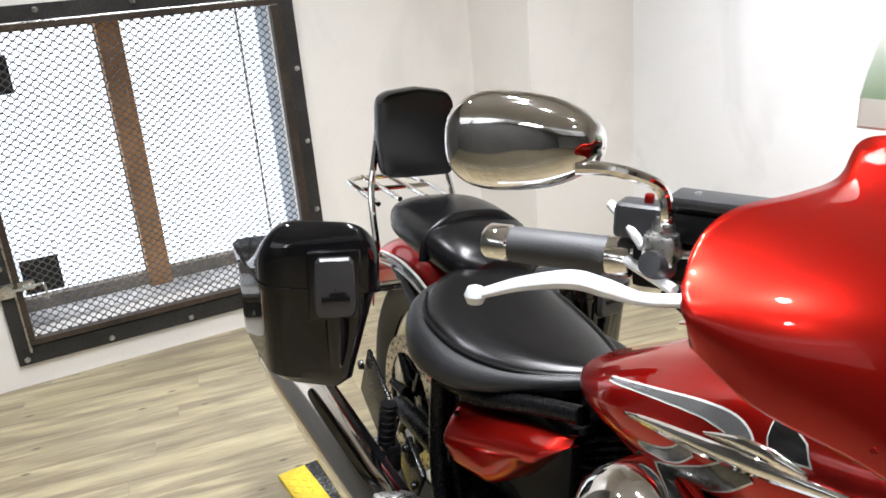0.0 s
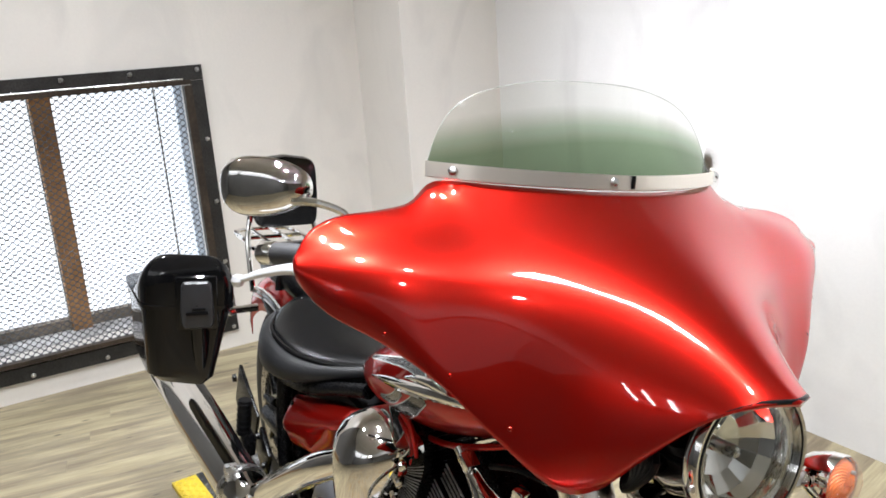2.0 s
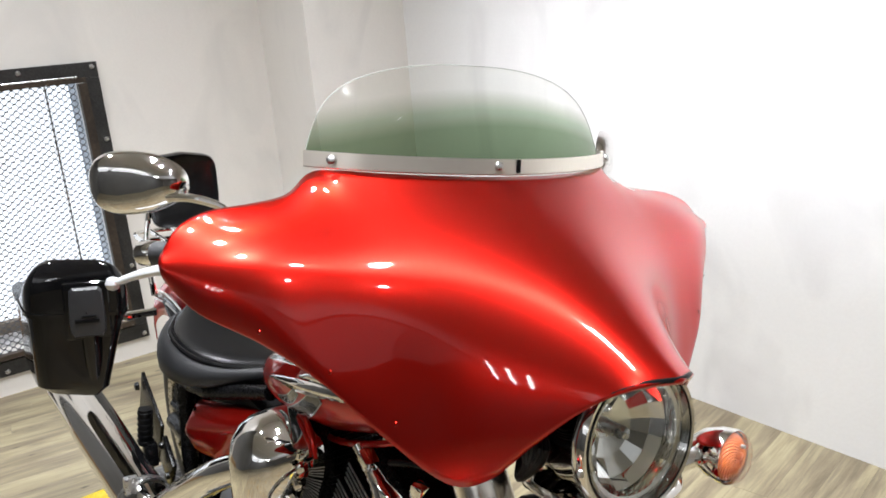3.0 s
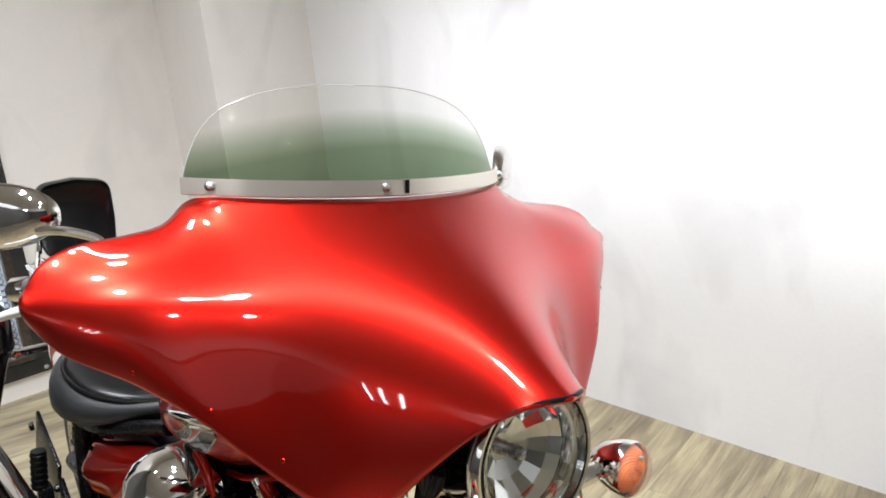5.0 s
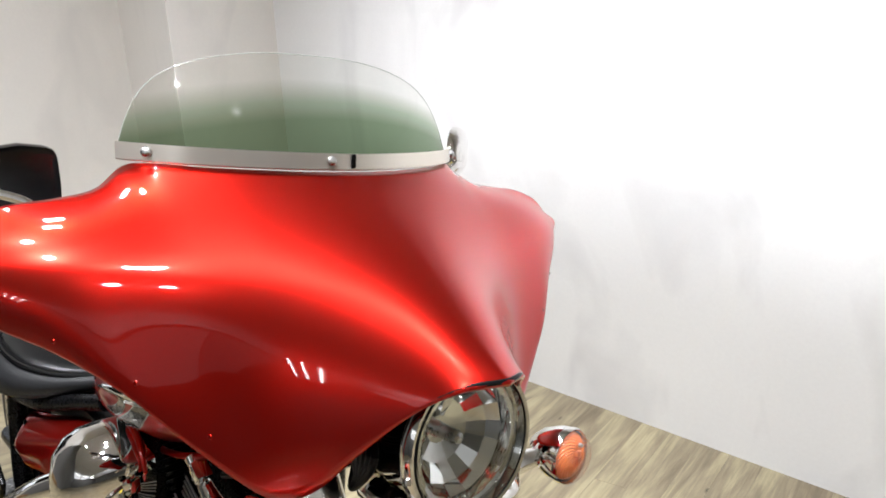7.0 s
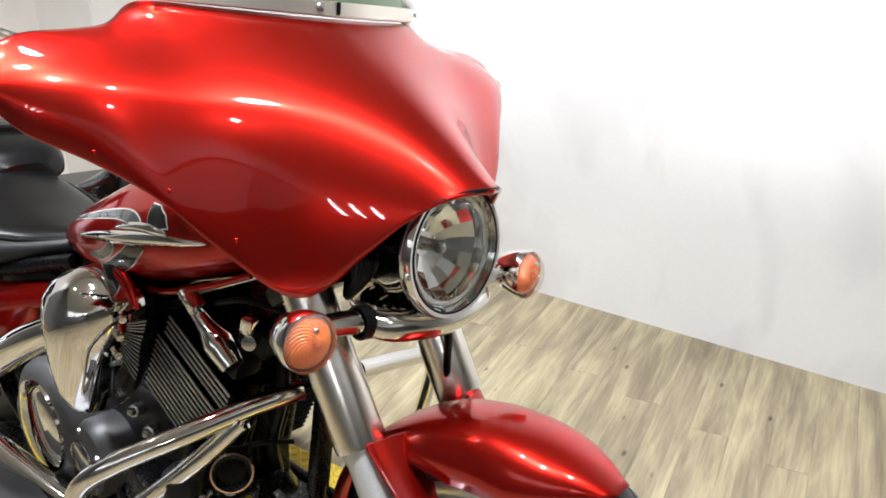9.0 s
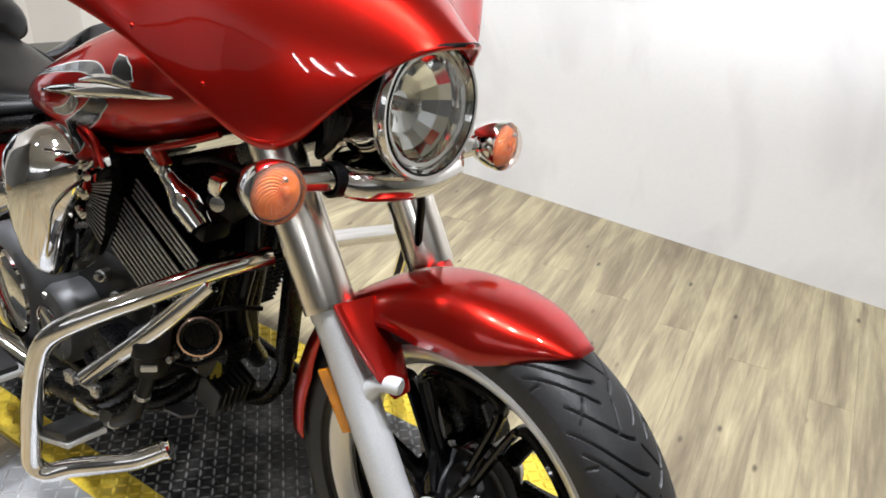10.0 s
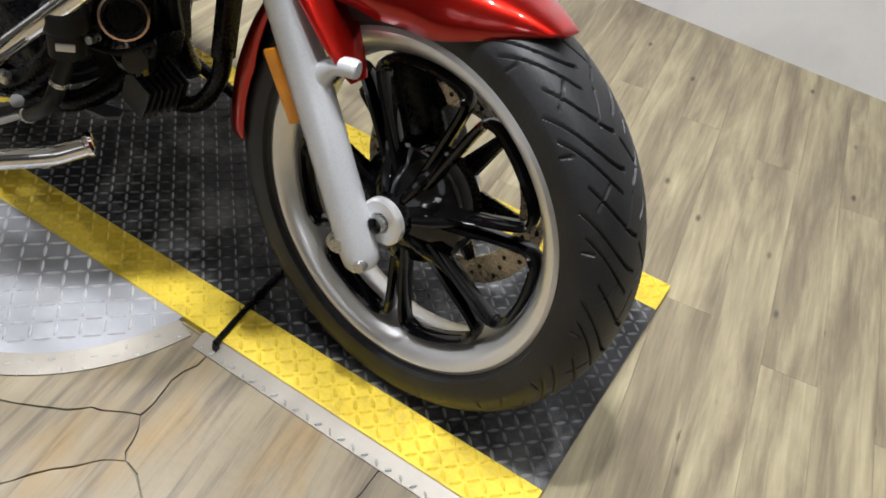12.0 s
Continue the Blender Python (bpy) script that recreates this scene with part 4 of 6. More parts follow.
bp("brake_hose", tube([(-0.20, 0.045, 0.745), (-0.185, 0.05, 0.70), (-0.205, 0.075, 0.64), (-0.21, 0.085, 0.58)], 0.0065, 8), BLACK_PLASTIC, None, "black brake hose")
bp("hose_clip", block(0.05, 0.08, 0.025, pose(-0.205, 0.02, 0.738), 0.006), BLACK_PLASTIC, None)

# -- turn signals on their bar
bar = bp("signal_bar", joined(tube([(-0.205, -0.205, 0.772), (-0.20, -0.12, 0.762), (-0.17, -0.075, 0.752), (-0.155, 0.0, 0.748), (-0.165, 0.08, 0.752), (-0.195, 0.12, 0.757), (-0.19, 0.165, 0.76)], [0.014, 0.017, 0.021, 0.023, 0.021, 0.017, 0.013], 14, 8, flat=1.0)), CHROME, None, "chrome turn-signal bar")
bp("bar_clamp", lathe([(0.020, -0.008), (0.0235, -0.007), (0.0235, 0.007), (0.020, 0.008)], toward((-0.196, -0.112, 0.761), (0.1, 1, -0.1)), 20), BLACK_PLASTIC, bar)


def pimpled(m):
    """A dome closed below, its face broken into small raised facets."""
    P = []
    for k, q in enumerate(np.linspace(math.pi / 2, -0.35, 22)):
        P.append([m @ Vector(((0.0345 + (0.0014 if (k + j) % 2 else 0)) * math.cos(q) * math.cos(a), (0.0345 + (0.0014 if (k + j) % 2 else 0)) * math.cos(q) * math.sin(a), -0.004 + (0.019 + (0.0014 if (k + j) % 2 else 0)) * math.sin(q))) for j, a in enumerate(np.linspace(0, 2 * math.pi, 44, endpoint=False))])
    P.append([m @ Vector((0.001 * math.cos(a), 0.001 * math.sin(a), -0.034)) for a in np.linspace(0, 2 * math.pi, 44, endpoint=False)])
    return rings(P, close_v=True)


for c, s in (((-0.172, -0.222, 0.774), -1), ((-0.163, 0.203, 0.762), 1)):
    at = BIKE @ toward(c, (0.985, s * 0.10, 0.05)) @ Matrix.Diagonal((0.93, 0.93, 0.95, 1))
    sig = part("turn_signal", lathe([(0.0, -0.062), (0.016, -0.058), (0.030, -0.042), (0.039, -0.018), (0.0415, 0.002), (0.040, 0.006), (0.038, 0.002)], at, 32), CHROME, bike, "round chrome turn signal")
    part("amber_core", pimpled(at), CORE, sig, "orange inner lens with a pimpled face", smooth=False)
    prof = [(0.0395, 0.003)] + [(0.0395 * math.cos(q), 0.004 + 0.021 * math.sin(q) + (0.0012 if k % 2 else 0)) for k, q in enumerate(np.linspace(0.06, math.pi / 2, 15))]
    part("lens", lathe(prof + [(0.0, 0.022), (0.03, 0.012), (0.0375, 0.003)], at, 32), CLEAR_PLASTIC, sig, "ribbed clear amber-tinted lens")
    part("lens_screw", lathe([(0.0, 0.0275), (0.003, 0.027), (0.0036, 0.022)], at @ pose(0, 0.022, -0.004), 8), STEEL, sig)
    bp("signal_stalk", tube([(c[0] - 0.028, c[1] - s * 0.032, c[2]), (c[0] - 0.028, c[1] - s * 0.052, c[2] - 0.002)], [0.011, 0.009], 12, straight=True), CHROME, sig)

# -- fairing: stations from the middle to the wing tip
TOP = [(-0.393, 0.0, 1.128), (-0.398, 0.06, 1.128), (-0.413, 0.12, 1.129), (-0.438, 0.18, 1.130), (-0.476, 0.236, 1.131), (-0.498, 0.256, 1.124), (-0.484, 0.290, 1.101), (-0.478, 0.335, 1.092), (-0.474, 0.392, 1.085), (-0.463, 0.430, 1.070), (-0.449, 0.452, 1.044)]
LOW = [(-0.082, 0.0, 0.943), (-0.104, 0.045, 0.935), (-0.142, 0.082, 0.902), (-0.180, 0.120, 0.852), (-0.214, 0.156, 0.803), (-0.243, 0.194, 0.797), (-0.280, 0.258, 0.853), (-0.313, 0.314, 0.911), (-0.362, 0.368, 0.951), (-0.404, 0.424, 0.981), (-0.436, 0.450, 1.010)]
# the shoulder between the upper face and the cheek: how far down it lies, how far it stands out, how hollow the cheek is, how tight the bend
DOWN = [0.86, 0.82, 0.73, 0.59, 0.48, 0.42, 0.40, 0.42, 0.46, 0.50, 0.50]
PROUD = [0.034, 0.040, 0.058, 0.078, 0.090, 0.095, 0.097, 0.094, 0.082, 0.058, 0.020]
HOLLOW = [0.0, 0.0, 0.001, 0.003, 0.006, 0.008, 0.008, 0.006, 0.003, 0.001, 0.0]
TIGHT = [0.9, 0.9, 0.95, 1.05, 1.12, 1.15, 1.1, 1.0, 0.85, 0.75, 0.7]


def fairing():
    m, n = 6, 44
    T, L = spline(TOP, m), spline(LOW, m)
    T = np.concatenate([T[1:][::-1] * np.array([1, -1, 1]), T])
    L = np.concatenate([L[1:][::-1] * np.array([1, -1, 1]), L])
    c = (len(T) - 1) // 2
    stations = np.abs(np.arange(len(T)) - c) / m
    soft = np.exp(-0.5 * (np.arange(-9, 10) / 4.0) ** 2)
    soft /= soft.sum()

    def eased(values):
        v = np.interp(stations, range(len(values)), values)
        return np.convolve(np.pad(v, 9, mode="edge"), soft, "valid")

    def calm(K, spread):
        """The line K with its corners eased away."""
        r = int(spread * 3)
        k = np.exp(-0.5 * (np.arange(-r, r + 1) / spread) ** 2)
        k /= k.sum()
        far = [np.concatenate([2 * K[:1, d] - K[r:0:-1, d], K[:, d], 2 * K[-1:, d] - K[-2:-r - 2:-1, d]]) for d in range(3)]
        return np.stack([np.convolve(q, k, "valid") for q in far], 1)

    down, proud, tight, hollow = eased(DOWN), eased(PROUD), eased(TIGHT), eased(HOLLOW)
    TS, LS = calm(T, 13.0), calm(L, 7.0)
    P = []
    for i in range(len(T)):
        f = stations[i] / (len(TOP) - 1) * (1 if i >= c else -1)
        out = np.array([0.66, 0.62 * f, 0.74 - 0.44 * abs(f)])
        out /= np.linalg.norm(out)
        q = TS[i] * (1 - down[i]) + LS[i] * down[i] + out * proud[i]
        row = []
        for b in np.linspace(0, 1, n):
            w0, w1, w2 = (1 - b) ** 2, 2 * b * (1 - b) * tight[i], b * b
            body = (TS[i] * w0 + q * w1 + LS[i] * w2) / (w0 + w1 + w2)
            sunk = math.sin(math.pi * min(1.0, max(0.0, (b - 0.44) / 0.56))) ** 1.3
            body = body - out * hollow[i] * sunk
            row.append(body + (T[i] - TS[i]) * (1 - b) ** 8 + (L[i] - LS[i]) * b ** 5)
        P.append(row)
    return rings(P)


fair = bp("fairing", fairing(), RED, None, "glossy metallic red batwing fairing", UPPER, solid=0.006, crisp=60)
edge = list(reversed(flip(LOW[1:5]))) + LOW[:5]
bp("edge_beading", tube([(x - 0.006, y, z - 0.001) for x, y, z in edge], 0.0032, 8, 5), BLACK_PLASTIC, fair, "black edge beading", UPPER)


def strip_at(s):
    """A point of the shield's foot, s from -1 to 1 across."""
    y = 0.258 * s
    return np.array([-0.391 - 0.092 * abs(s) ** 2.1 - 0.022 * abs(s) ** 8, y, 1.128 + 0.003 * abs(s)])


up = np.array([-0.002, 0, 0.021])
P = []
for q, o in ((0.0, 0.004), (0.0, 0.0075), (1.0, 0.0075), (1.0, 0.004)):
    P.append([strip_at(s) + up * q * 0.95 + np.array([o * 0.9, o * 0.45 * s, o * 0.5]) for s in np.linspace(-1, 1, 41)])
trim = bp("trim_strip", rings(P, close_u=True), TRIM, fair, "polished metal trim strip", UPPER)
bp("strip_joint", block(0.003, 0.006, 0.018, toward(strip_at(-0.01) + up * 0.5 + np.array([0.0080, 0.0, 0.004]), (0, 0, 1)), 0.001), BLACK_PLASTIC, fair, "black joint in the trim", UPPER)
for s in (-0.90, -0.13, 0.90):
    p = strip_at(s) + up * 0.5 + np.array([0.0085, 0.006 * s, 0.004])
    bp("strip_screw", lathe([(0.0, 0.004), (0.004, 0.0036), (0.0058, 0.002), (0.0065, 0.0)], toward(p, (0.85, 0.55 * s, 0.5)), 14), STEEL, fair, "", UPPER)
for y, x, z, mt in ((-0.367, -0.366, 0.966, RED), (-0.304, -0.318, 0.925, RED), (-0.243, -0.276, 0.868, RED), (0.367, -0.366, 0.966, BLACK_PLASTIC), (0.304, -0.318, 0.925, BLACK_PLASTIC)):
    bp("fairing_screw", lathe([(0.0, 0.0016), (0.0020, 0.0013), (0.0030, 0.0)], toward((x + 0.005, y * 1.010, z), (0.5, 0.85 * (1 if y > 0 else -1), 0.1)), 10), mt, fair, "", UPPER)


def shield():
    n, k = 61, 22
    P = []
    lean = np.array([-0.105, 0, 0.141])
    for s in np.linspace(-0.985, 0.985, n):
        top = 0.36 * (1 - abs(s) ** 12) + 0.64 * (1 - abs(s) ** 2.3) ** 0.62
        base = strip_at(s) + np.array([0.001, 0, 0.004])
        P.append([base + lean * top * q + np.array([0.012 * math.sin(math.pi * q * top), 0, 0]) for q in np.linspace(0, 1, k)])
    bm = rings(P)
    uvl = bm.loops.layers.uv.new("height")
    for f in bm.faces:
        for lp in f.loops:
            lp[uvl].uv = (lp.vert.co.y, (lp.vert.co.z - 1.13) / 0.14 + 0.30 * (lp.vert.co.y / 0.258) ** 2)
    return bm


bp("windshield", shield(), SHIELD, fair, "curved green-tinted acrylic windshield, clear at the top", UPPER)
# thin bright rim along the shield's cut edge
edge = []
for s in np.linspace(-0.985, 0.985, 81):
    top = 0.36 * (1 - abs(s) ** 12) + 0.64 * (1 - abs(s) ** 2.3) ** 0.62
    edge.append(strip_at(s) + np.array([0.001, 0, 0.004]) + np.array([-0.105, 0, 0.141]) * top + np.array([0.012 * math.sin(math.pi * top), 0, 0]))
bp("cut_edge", tube(edge, 0.0005, 6, straight=True), mat("acrylic_edge", (0.40, 0.42, 0.38), 0.2, 0, 0, 0, 80, 0.05, 0.05, 9), fair, "", UPPER)
# inner dash closes the shell from behind
bp("inner_fairing", rings([[(-0.50, -0.24, 1.10), (-0.44, 0.0, 1.11), (-0.50, 0.24, 1.10)], [(-0.47, -0.27, 1.03), (-0.42, 0.0, 1.03), (-0.47, 0.27, 1.03)], [(-0.36, -0.22, 0.93), (-0.31, 0.0, 0.95), (-0.36, 0.22, 0.93)], [(-0.37, -0.20, 0.86), (-0.345, 0.0, 0.87), (-0.37, 0.20, 0.86)], [(-0.365, -0.165, 0.80), (-0.35, 0.0, 0.795), (-0.365, 0.165, 0.80)]]), BLACK_PLASTIC, fair, "black inner panel", UPPER, solid=0.004)

# -- bars, grip, lever, mirrors
bp("handlebar", tube([(-0.795, -0.38, 0.998), (-0.68, -0.30, 1.004), (-0.58, -0.20, 1.02), (-0.52, -0.10, 1.0), (-0.50, 0.0, 0.985), (-0.52, 0.10, 0.99), (-0.58, 0.20, 0.995), (-0.68, 0.30, 0.97), (-0.80, 0.39, 0.96)], 0.0125, 12), CHROME, None, "chrome handlebar")
gdir = Vector((0.115, 0.088, 0.006)).normalized()
for s, c in ((-1, Vector((-0.80, -0.392, 0.993))), (1, Vector((-0.80, 0.39, 0.958)))):
    gd = gdir if s < 0 else Vector((gdir.x, -gdir.y, gdir.z))
    grip = bp("grip", lathe([(0.0, 0.0), (0.0, 0.022), (0.0175, 0.022), (0.0185, 0.03), (0.0185, 0.142), (0.017, 0.146), (0.0, 0.146)], toward(c, gd), 20), GRIP, None, "grey-black rubber grip")
    bp("grip_cap", lathe([(0.0, -0.004), (0.016, -0.003), (0.0195, 0.002), (0.0195, 0.024), (0.018, 0.026)], toward(c, gd), 20), CHROME, grip, "chrome grip cap")
    bp("grip_collar", lathe([(0.0195, 0.128), (0.0205, 0.134), (0.0205, 0.146), (0.019, 0.150)], toward(c, gd), 20), CHROME, grip, "chrome collar")
sw = bp("switch_housing", joined(block(0.040, 0.046, 0.036, toward(Vector((-0.80, -0.392, 0.993)) + gdir * 0.172, gdir), 0.008), block(0.13, 0.05, 0.030, pose(-0.600, -0.240, 1.040, 0, 0, 35), 0.008), tube([(-0.66, -0.275, 1.0), (-0.60, -0.225, 0.99), (-0.55, -0.17, 0.98)], 0.02, 10)), BLACK_PLASTIC, None, "black switch housing and brake reservoir")
bp("stop_switch", block(0.009, 0.008, 0.010, pose(-0.664, -0.300, 1.061, 0, 0, 35), 0.003), RED, sw, "red stop switch")
bp("switch_pod", block(0.055, 0.034, 0.034, pose(-0.668, -0.298, 1.040, 0, 0, 37), 0.007, 3), LATCH, sw, "dark grey switch pod")
bp("reservoir_lid", block(0.125, 0.046, 0.010, pose(-0.602, -0.246, 1.064, 0, 0, 35), 0.004), LATCH, sw, "dark grey reservoir lid")
for dx in (-0.04, 0.04):
    bp("lid_screw", lathe([(0.0, 0.002), (0.003, 0.0018), (0.0036, 0.0)], pose(-0.602 + dx * 0.82, -0.246 + dx * 0.57, 1.069), 8), STEEL, sw)
bp("perch_clamp", joined(block(0.030, 0.040, 0.030, pose(-0.640, -0.300, 1.022, 0, 0, 37), 0.006), lathe([(0.0, 0.016), (0.008, 0.015), (0.011, 0.008), (0.011, -0.01)], pose(-0.641, -0.300, 1.034), 12)), STEEL, sw, "metal mirror perch")
bp("pivot_cap", lathe([(0.0, 0.016), (0.011, 0.014), (0.013, 0.006), (0.013, -0.014)], toward((-0.632, -0.312, 1.008), (0.3, -0.8, 0.3)), 18), LATCH, sw)
bp("lever_link", joined(tube([(-0.698, -0.318, 1.050), (-0.672, -0.316, 1.036), (-0.650, -0.314, 1.020)], 0.0045, 8), tube([(-0.700, -0.316, 1.006), (-0.655, -0.312, 0.998), (-0.612, -0.306, 0.990)], 0.0055, 8)), ALU, sw, "grey lever link")
for k in range(2):
    bp("throttle_cable", tube([(-0.650, -0.285, 0.985 - 0.01 * k), (-0.615, -0.262, 0.962 - 0.012 * k), (-0.57, -0.21, 0.958 - 0.012 * k), (-0.52, -0.14, 0.965)], 0.005, 8), BLACK_PLASTIC, sw, "black throttle cable")
bp("brake_lever", joined(tube([(-0.598, -0.305, 0.985), (-0.618, -0.336, 0.984), (-0.636, -0.360, 0.991), (-0.655, -0.385, 0.997), (-0.682, -0.420, 0.989), (-0.706, -0.452, 0.975)], [0.0090, 0.0085, 0.0120, 0.0125, 0.0095, 0.0062], 14, 6, flat=0.7), lathe([(0.0, -0.0105), (0.0075, -0.0075), (0.0105, 0.0), (0.0075, 0.0075), (0.0, 0.0105)], Matrix.Translation((-0.708, -0.454, 0.974)), 16)), ALU, None, "silver brake lever with ball end")
for s in (-1, 1):
    mc = Vector((-0.715, -0.405, 1.112)) if s < 0 else Vector((-0.655, 0.415, 1.112))
    across = Vector((0.67, 0.735, 0.03)) if s < 0 else Vector((0.67, -0.735, 0.03))
    across.normalize()
    face = Vector((0, 0, 1)).cross(across)
    if face.x < 0:
        face = -face
    upv = across.cross(face)
    if upv.z < 0:
        upv = -upv
    P = []
    for q in np.linspace(0, 1, 12):
        depth = 0.030 * math.sin(q * math.pi / 2)
        sc = math.cos(q * math.pi / 2) ** 0.55
        ring = []
        for a in np.linspace(0, 2 * math.pi, 40, endpoint=False):
            u = math.copysign(abs(math.cos(a)) ** 0.85, math.cos(a)) * 0.074
            v = math.copysign(abs(math.sin(a)) ** 0.80, math.sin(a)) * 0.044 * (1.0 - 0.22 * math.cos(a))
            ring.append(mc + across * (u * sc) + upv * (v * sc) + face * depth)
        P.append([tuple(r) for r in ring])
    mir = bp("mirror", rings(P, close_v=True, cap=True), CHROME, None, "teardrop chrome mirror shell")
    root = Vector((-0.641, s * 0.300, 1.040))
    bp("mirror_stem", tube([tuple(mc + across * 0.050 + face * 0.02 - upv * 0.018), tuple(mc + across * 0.085 + face * 0.016 - upv * 0.020), tuple(mc + across * 0.120 - upv * 0.036), tuple(mc + across * 0.128 - upv * 0.06), tuple(root)], [0.0065, 0.006, 0.0058, 0.006, 0.007], 10, 6), CHROME, mir)
    bp("mirror_glass", rings([[tuple(mc + (Vector(p) - mc) * g - face * 0.0015) for p in P[0]] for g in (0.94, 0.5, 0.02)], close_v=True), CHROME, mir)

# -- tank
from mathutils.bvhtree import BVHTree


def tank():
    P = []
    st = [(-1.055, 0.055, 0.695, 0.680), (-1.03, 0.100, 0.712, 0.672), (-0.97, 0.146, 0.742, 0.668), (-0.90, 0.174, 0.782, 0.664), (-0.82, 0.190, 0.823, 0.660), (-0.72, 0.196, 0.868, 0.664), (-0.62, 0.194, 0.890, 0.686), (-0.52, 0.175, 0.895, 0.722), (-0.43, 0.135, 0.885, 0.765), (-0.375, 0.085, 0.865, 0.80)]
    st = spline([(a, b, c, ) for a, b, c, d in st], 4), np.interp(np.linspace(0, len(st) - 1, (len(st) - 1) * 4 + 1), range(len(st)), [q[3] for q in st])
    for (x, w, zt), zb in zip(*st):
        row = []
        zm = zb + (zt - zb) * 0.42
        for a in np.linspace(0, 2 * math.pi, 40, endpoint=False):
            c, s_ = math.cos(a), math.sin(a)
            y = w * math.copysign(abs(c) ** 0.75, c)
            z = zm + (zt - zm) * abs(s_) ** 0.9 if s_ > 0 else zm - (zm - zb) * abs(s_) ** 0.8
            row.append((x, y, z))
        P.append(row)
    return rings(P, close_v=True, cap=True)


tk = bp("fuel_tank", tank(), RED, None, "red teardrop fuel tank with silver and black flame graphics")
tank_tree = None


def wrap(outline, lift=0.0015):
    """Lays a flat outline (x, z) on the tank's right flank."""
    global tank_tree
    if tank_tree is None:
        bm = bmesh.new()
        bm.from_mesh(tk.data)
        bm.transform(BIKE.inverted())
        tank_tree = BVHTree.FromBMesh(bm)
        bm.free()
    bm = bmesh.new()
    f = bm.faces.new([bm.verts.new((x, -0.4, z)) for x, z in outline])
    bmesh.ops.triangulate(bm, faces=[f])
    for _ in range(4):
        long = [e for e in bm.edges if e.calc_length() > 0.014]
        if not long:
            break
        bmesh.ops.subdivide_edges(bm, edges=long, cuts=1)
        bmesh.ops.triangulate(bm, faces=bm.faces)
    for v in bm.verts:
        hit = tank_tree.ray_cast(Vector((v.co.x, -0.4, v.co.z)), Vector((0, 1, 0)))
        if hit[0] is not None:
            v.co = hit[0] + hit[1] * lift
        else:
            v.co.y = -0.10
    bmesh.ops.recalc_face_normals(bm, faces=bm.faces)
    return bm


def band(line, widths, lift, material, label, name, solid=0.0):
    """A tapering band along a line (x, z) on the flank."""
    c = spline([(x, 0, z) for x, z in line], 6)
    wd = np.interp(np.linspace(0, 1, len(c)), np.linspace(0, 1, len(widths)), widths)
    d = np.gradient(c, axis=0)
    nrm = np.stack([-d[:, 2], d[:, 0]], 1)
    nrm /= np.linalg.norm(nrm, axis=1)[:, None] + 1e-9
    a = [(p[0] + n[0] * w / 2, p[2] + n[1] * w / 2) for p, n, w in zip(c, nrm, wd)]
    b = [(p[0] - n[0] * w / 2, p[2] - n[1] * w / 2) for p, n, w in zip(c, nrm, wd)]
    out = wrap(a + b[::-1], lift)
    bp(name, out, material, tk, label, solid=solid)


swirl = [(-0.875, 0.757), (-0.79, 0.783), (-0.728, 0.800), (-0.680, 0.811), (-0.642, 0.814), (-0.620, 0.806), (-0.618, 0.793), (-0.634, 0.781)]
curl = [(-0.775, 0.722), (-0.738, 0.730), (-0.707, 0.745), (-0.686, 0.766)]
hook = [(-0.79, 0.688), (-0.735, 0.706), (-0.686, 0.727), (-0.642, 0.753), (-0.610, 0.783)]
for line, wide, mt, what in ((swirl, [0.002, 0.006, 0.010, 0.013, 0.018, 0.022, 0.024, 0.022], SILVER_INK, "silver swirl graphic"), (curl, [0.004, 0.012, 0.016, 0.018], SILVER_INK, "silver swirl graphic"), (hook, [0.004, 0.018, 0.024, 0.028, 0.028], BLACK_INK, "black hook graphic")):
    band(line, [q + 0.0042 for q in wide], 0.0010, WHITE_INK, "pale graphic outline", "graphic_outline")
    band(line, wide, 0.0020, mt, what, "swirl_graphic")
flick = [(-0.600, 0.842), (-0.580, 0.842), (-0.560, 0.833), (-0.548, 0.817), (-0.588, 0.808), (-0.597, 0.823)]
mid_x, mid_z = -0.577, 0.827
bp("graphic_outline", wrap([(mid_x + (x - mid_x) * 1.10, mid_z + (z - mid_z) * 1.14) for x, z in flick], 0.0010), WHITE_INK, tk, "pale graphic outline")
bp("swirl_graphic", wrap(flick, 0.0020), BLACK_INK, tk, "black graphic")
blade = [(-0.805, 0.748), (-0.74, 0.763), (-0.68, 0.775), (-0.62, 0.787), (-0.56, 0.797), (-0.51, 0.803), (-0.475, 0.807)]
band(blade, [0.002, 0.012, 0.019, 0.021, 0.015, 0.010, 0.002], 0.0065, CHROME, "winged chrome tank badge", "tank_emblem", 0.006)
band([(-0.668, 0.792), (-0.625, 0.804), (-0.585, 0.809), (-0.545, 0.808)], [0.002, 0.012, 0.014, 0.003], 0.0070, CHROME, "chrome badge wing", "badge_plate", 0.006)
bp("tank_seam", tube([(-1.035, -0.080, 0.684), (-0.976, -0.118, 0.684), (-0.90, -0.140, 0.676), (-0.83, -0.148, 0.669), (-0.74, -0.150, 0.668), (-0.62, -0.147, 0.688), (-0.52, -0.130, 0.722), (-0.45, -0.102, 0.752)], 0.0055, 10, 6), RED, tk)
bp("tank_console", tube([(-0.92, 0, 0.795), (-0.80, 0, 0.846), (-0.68, 0, 0.882), (-0.56, 0, 0.898)], [0.02, 0.045, 0.05, 0.03], 14, 6, flat=0.22), CHROME, tk, "chrome tank console")


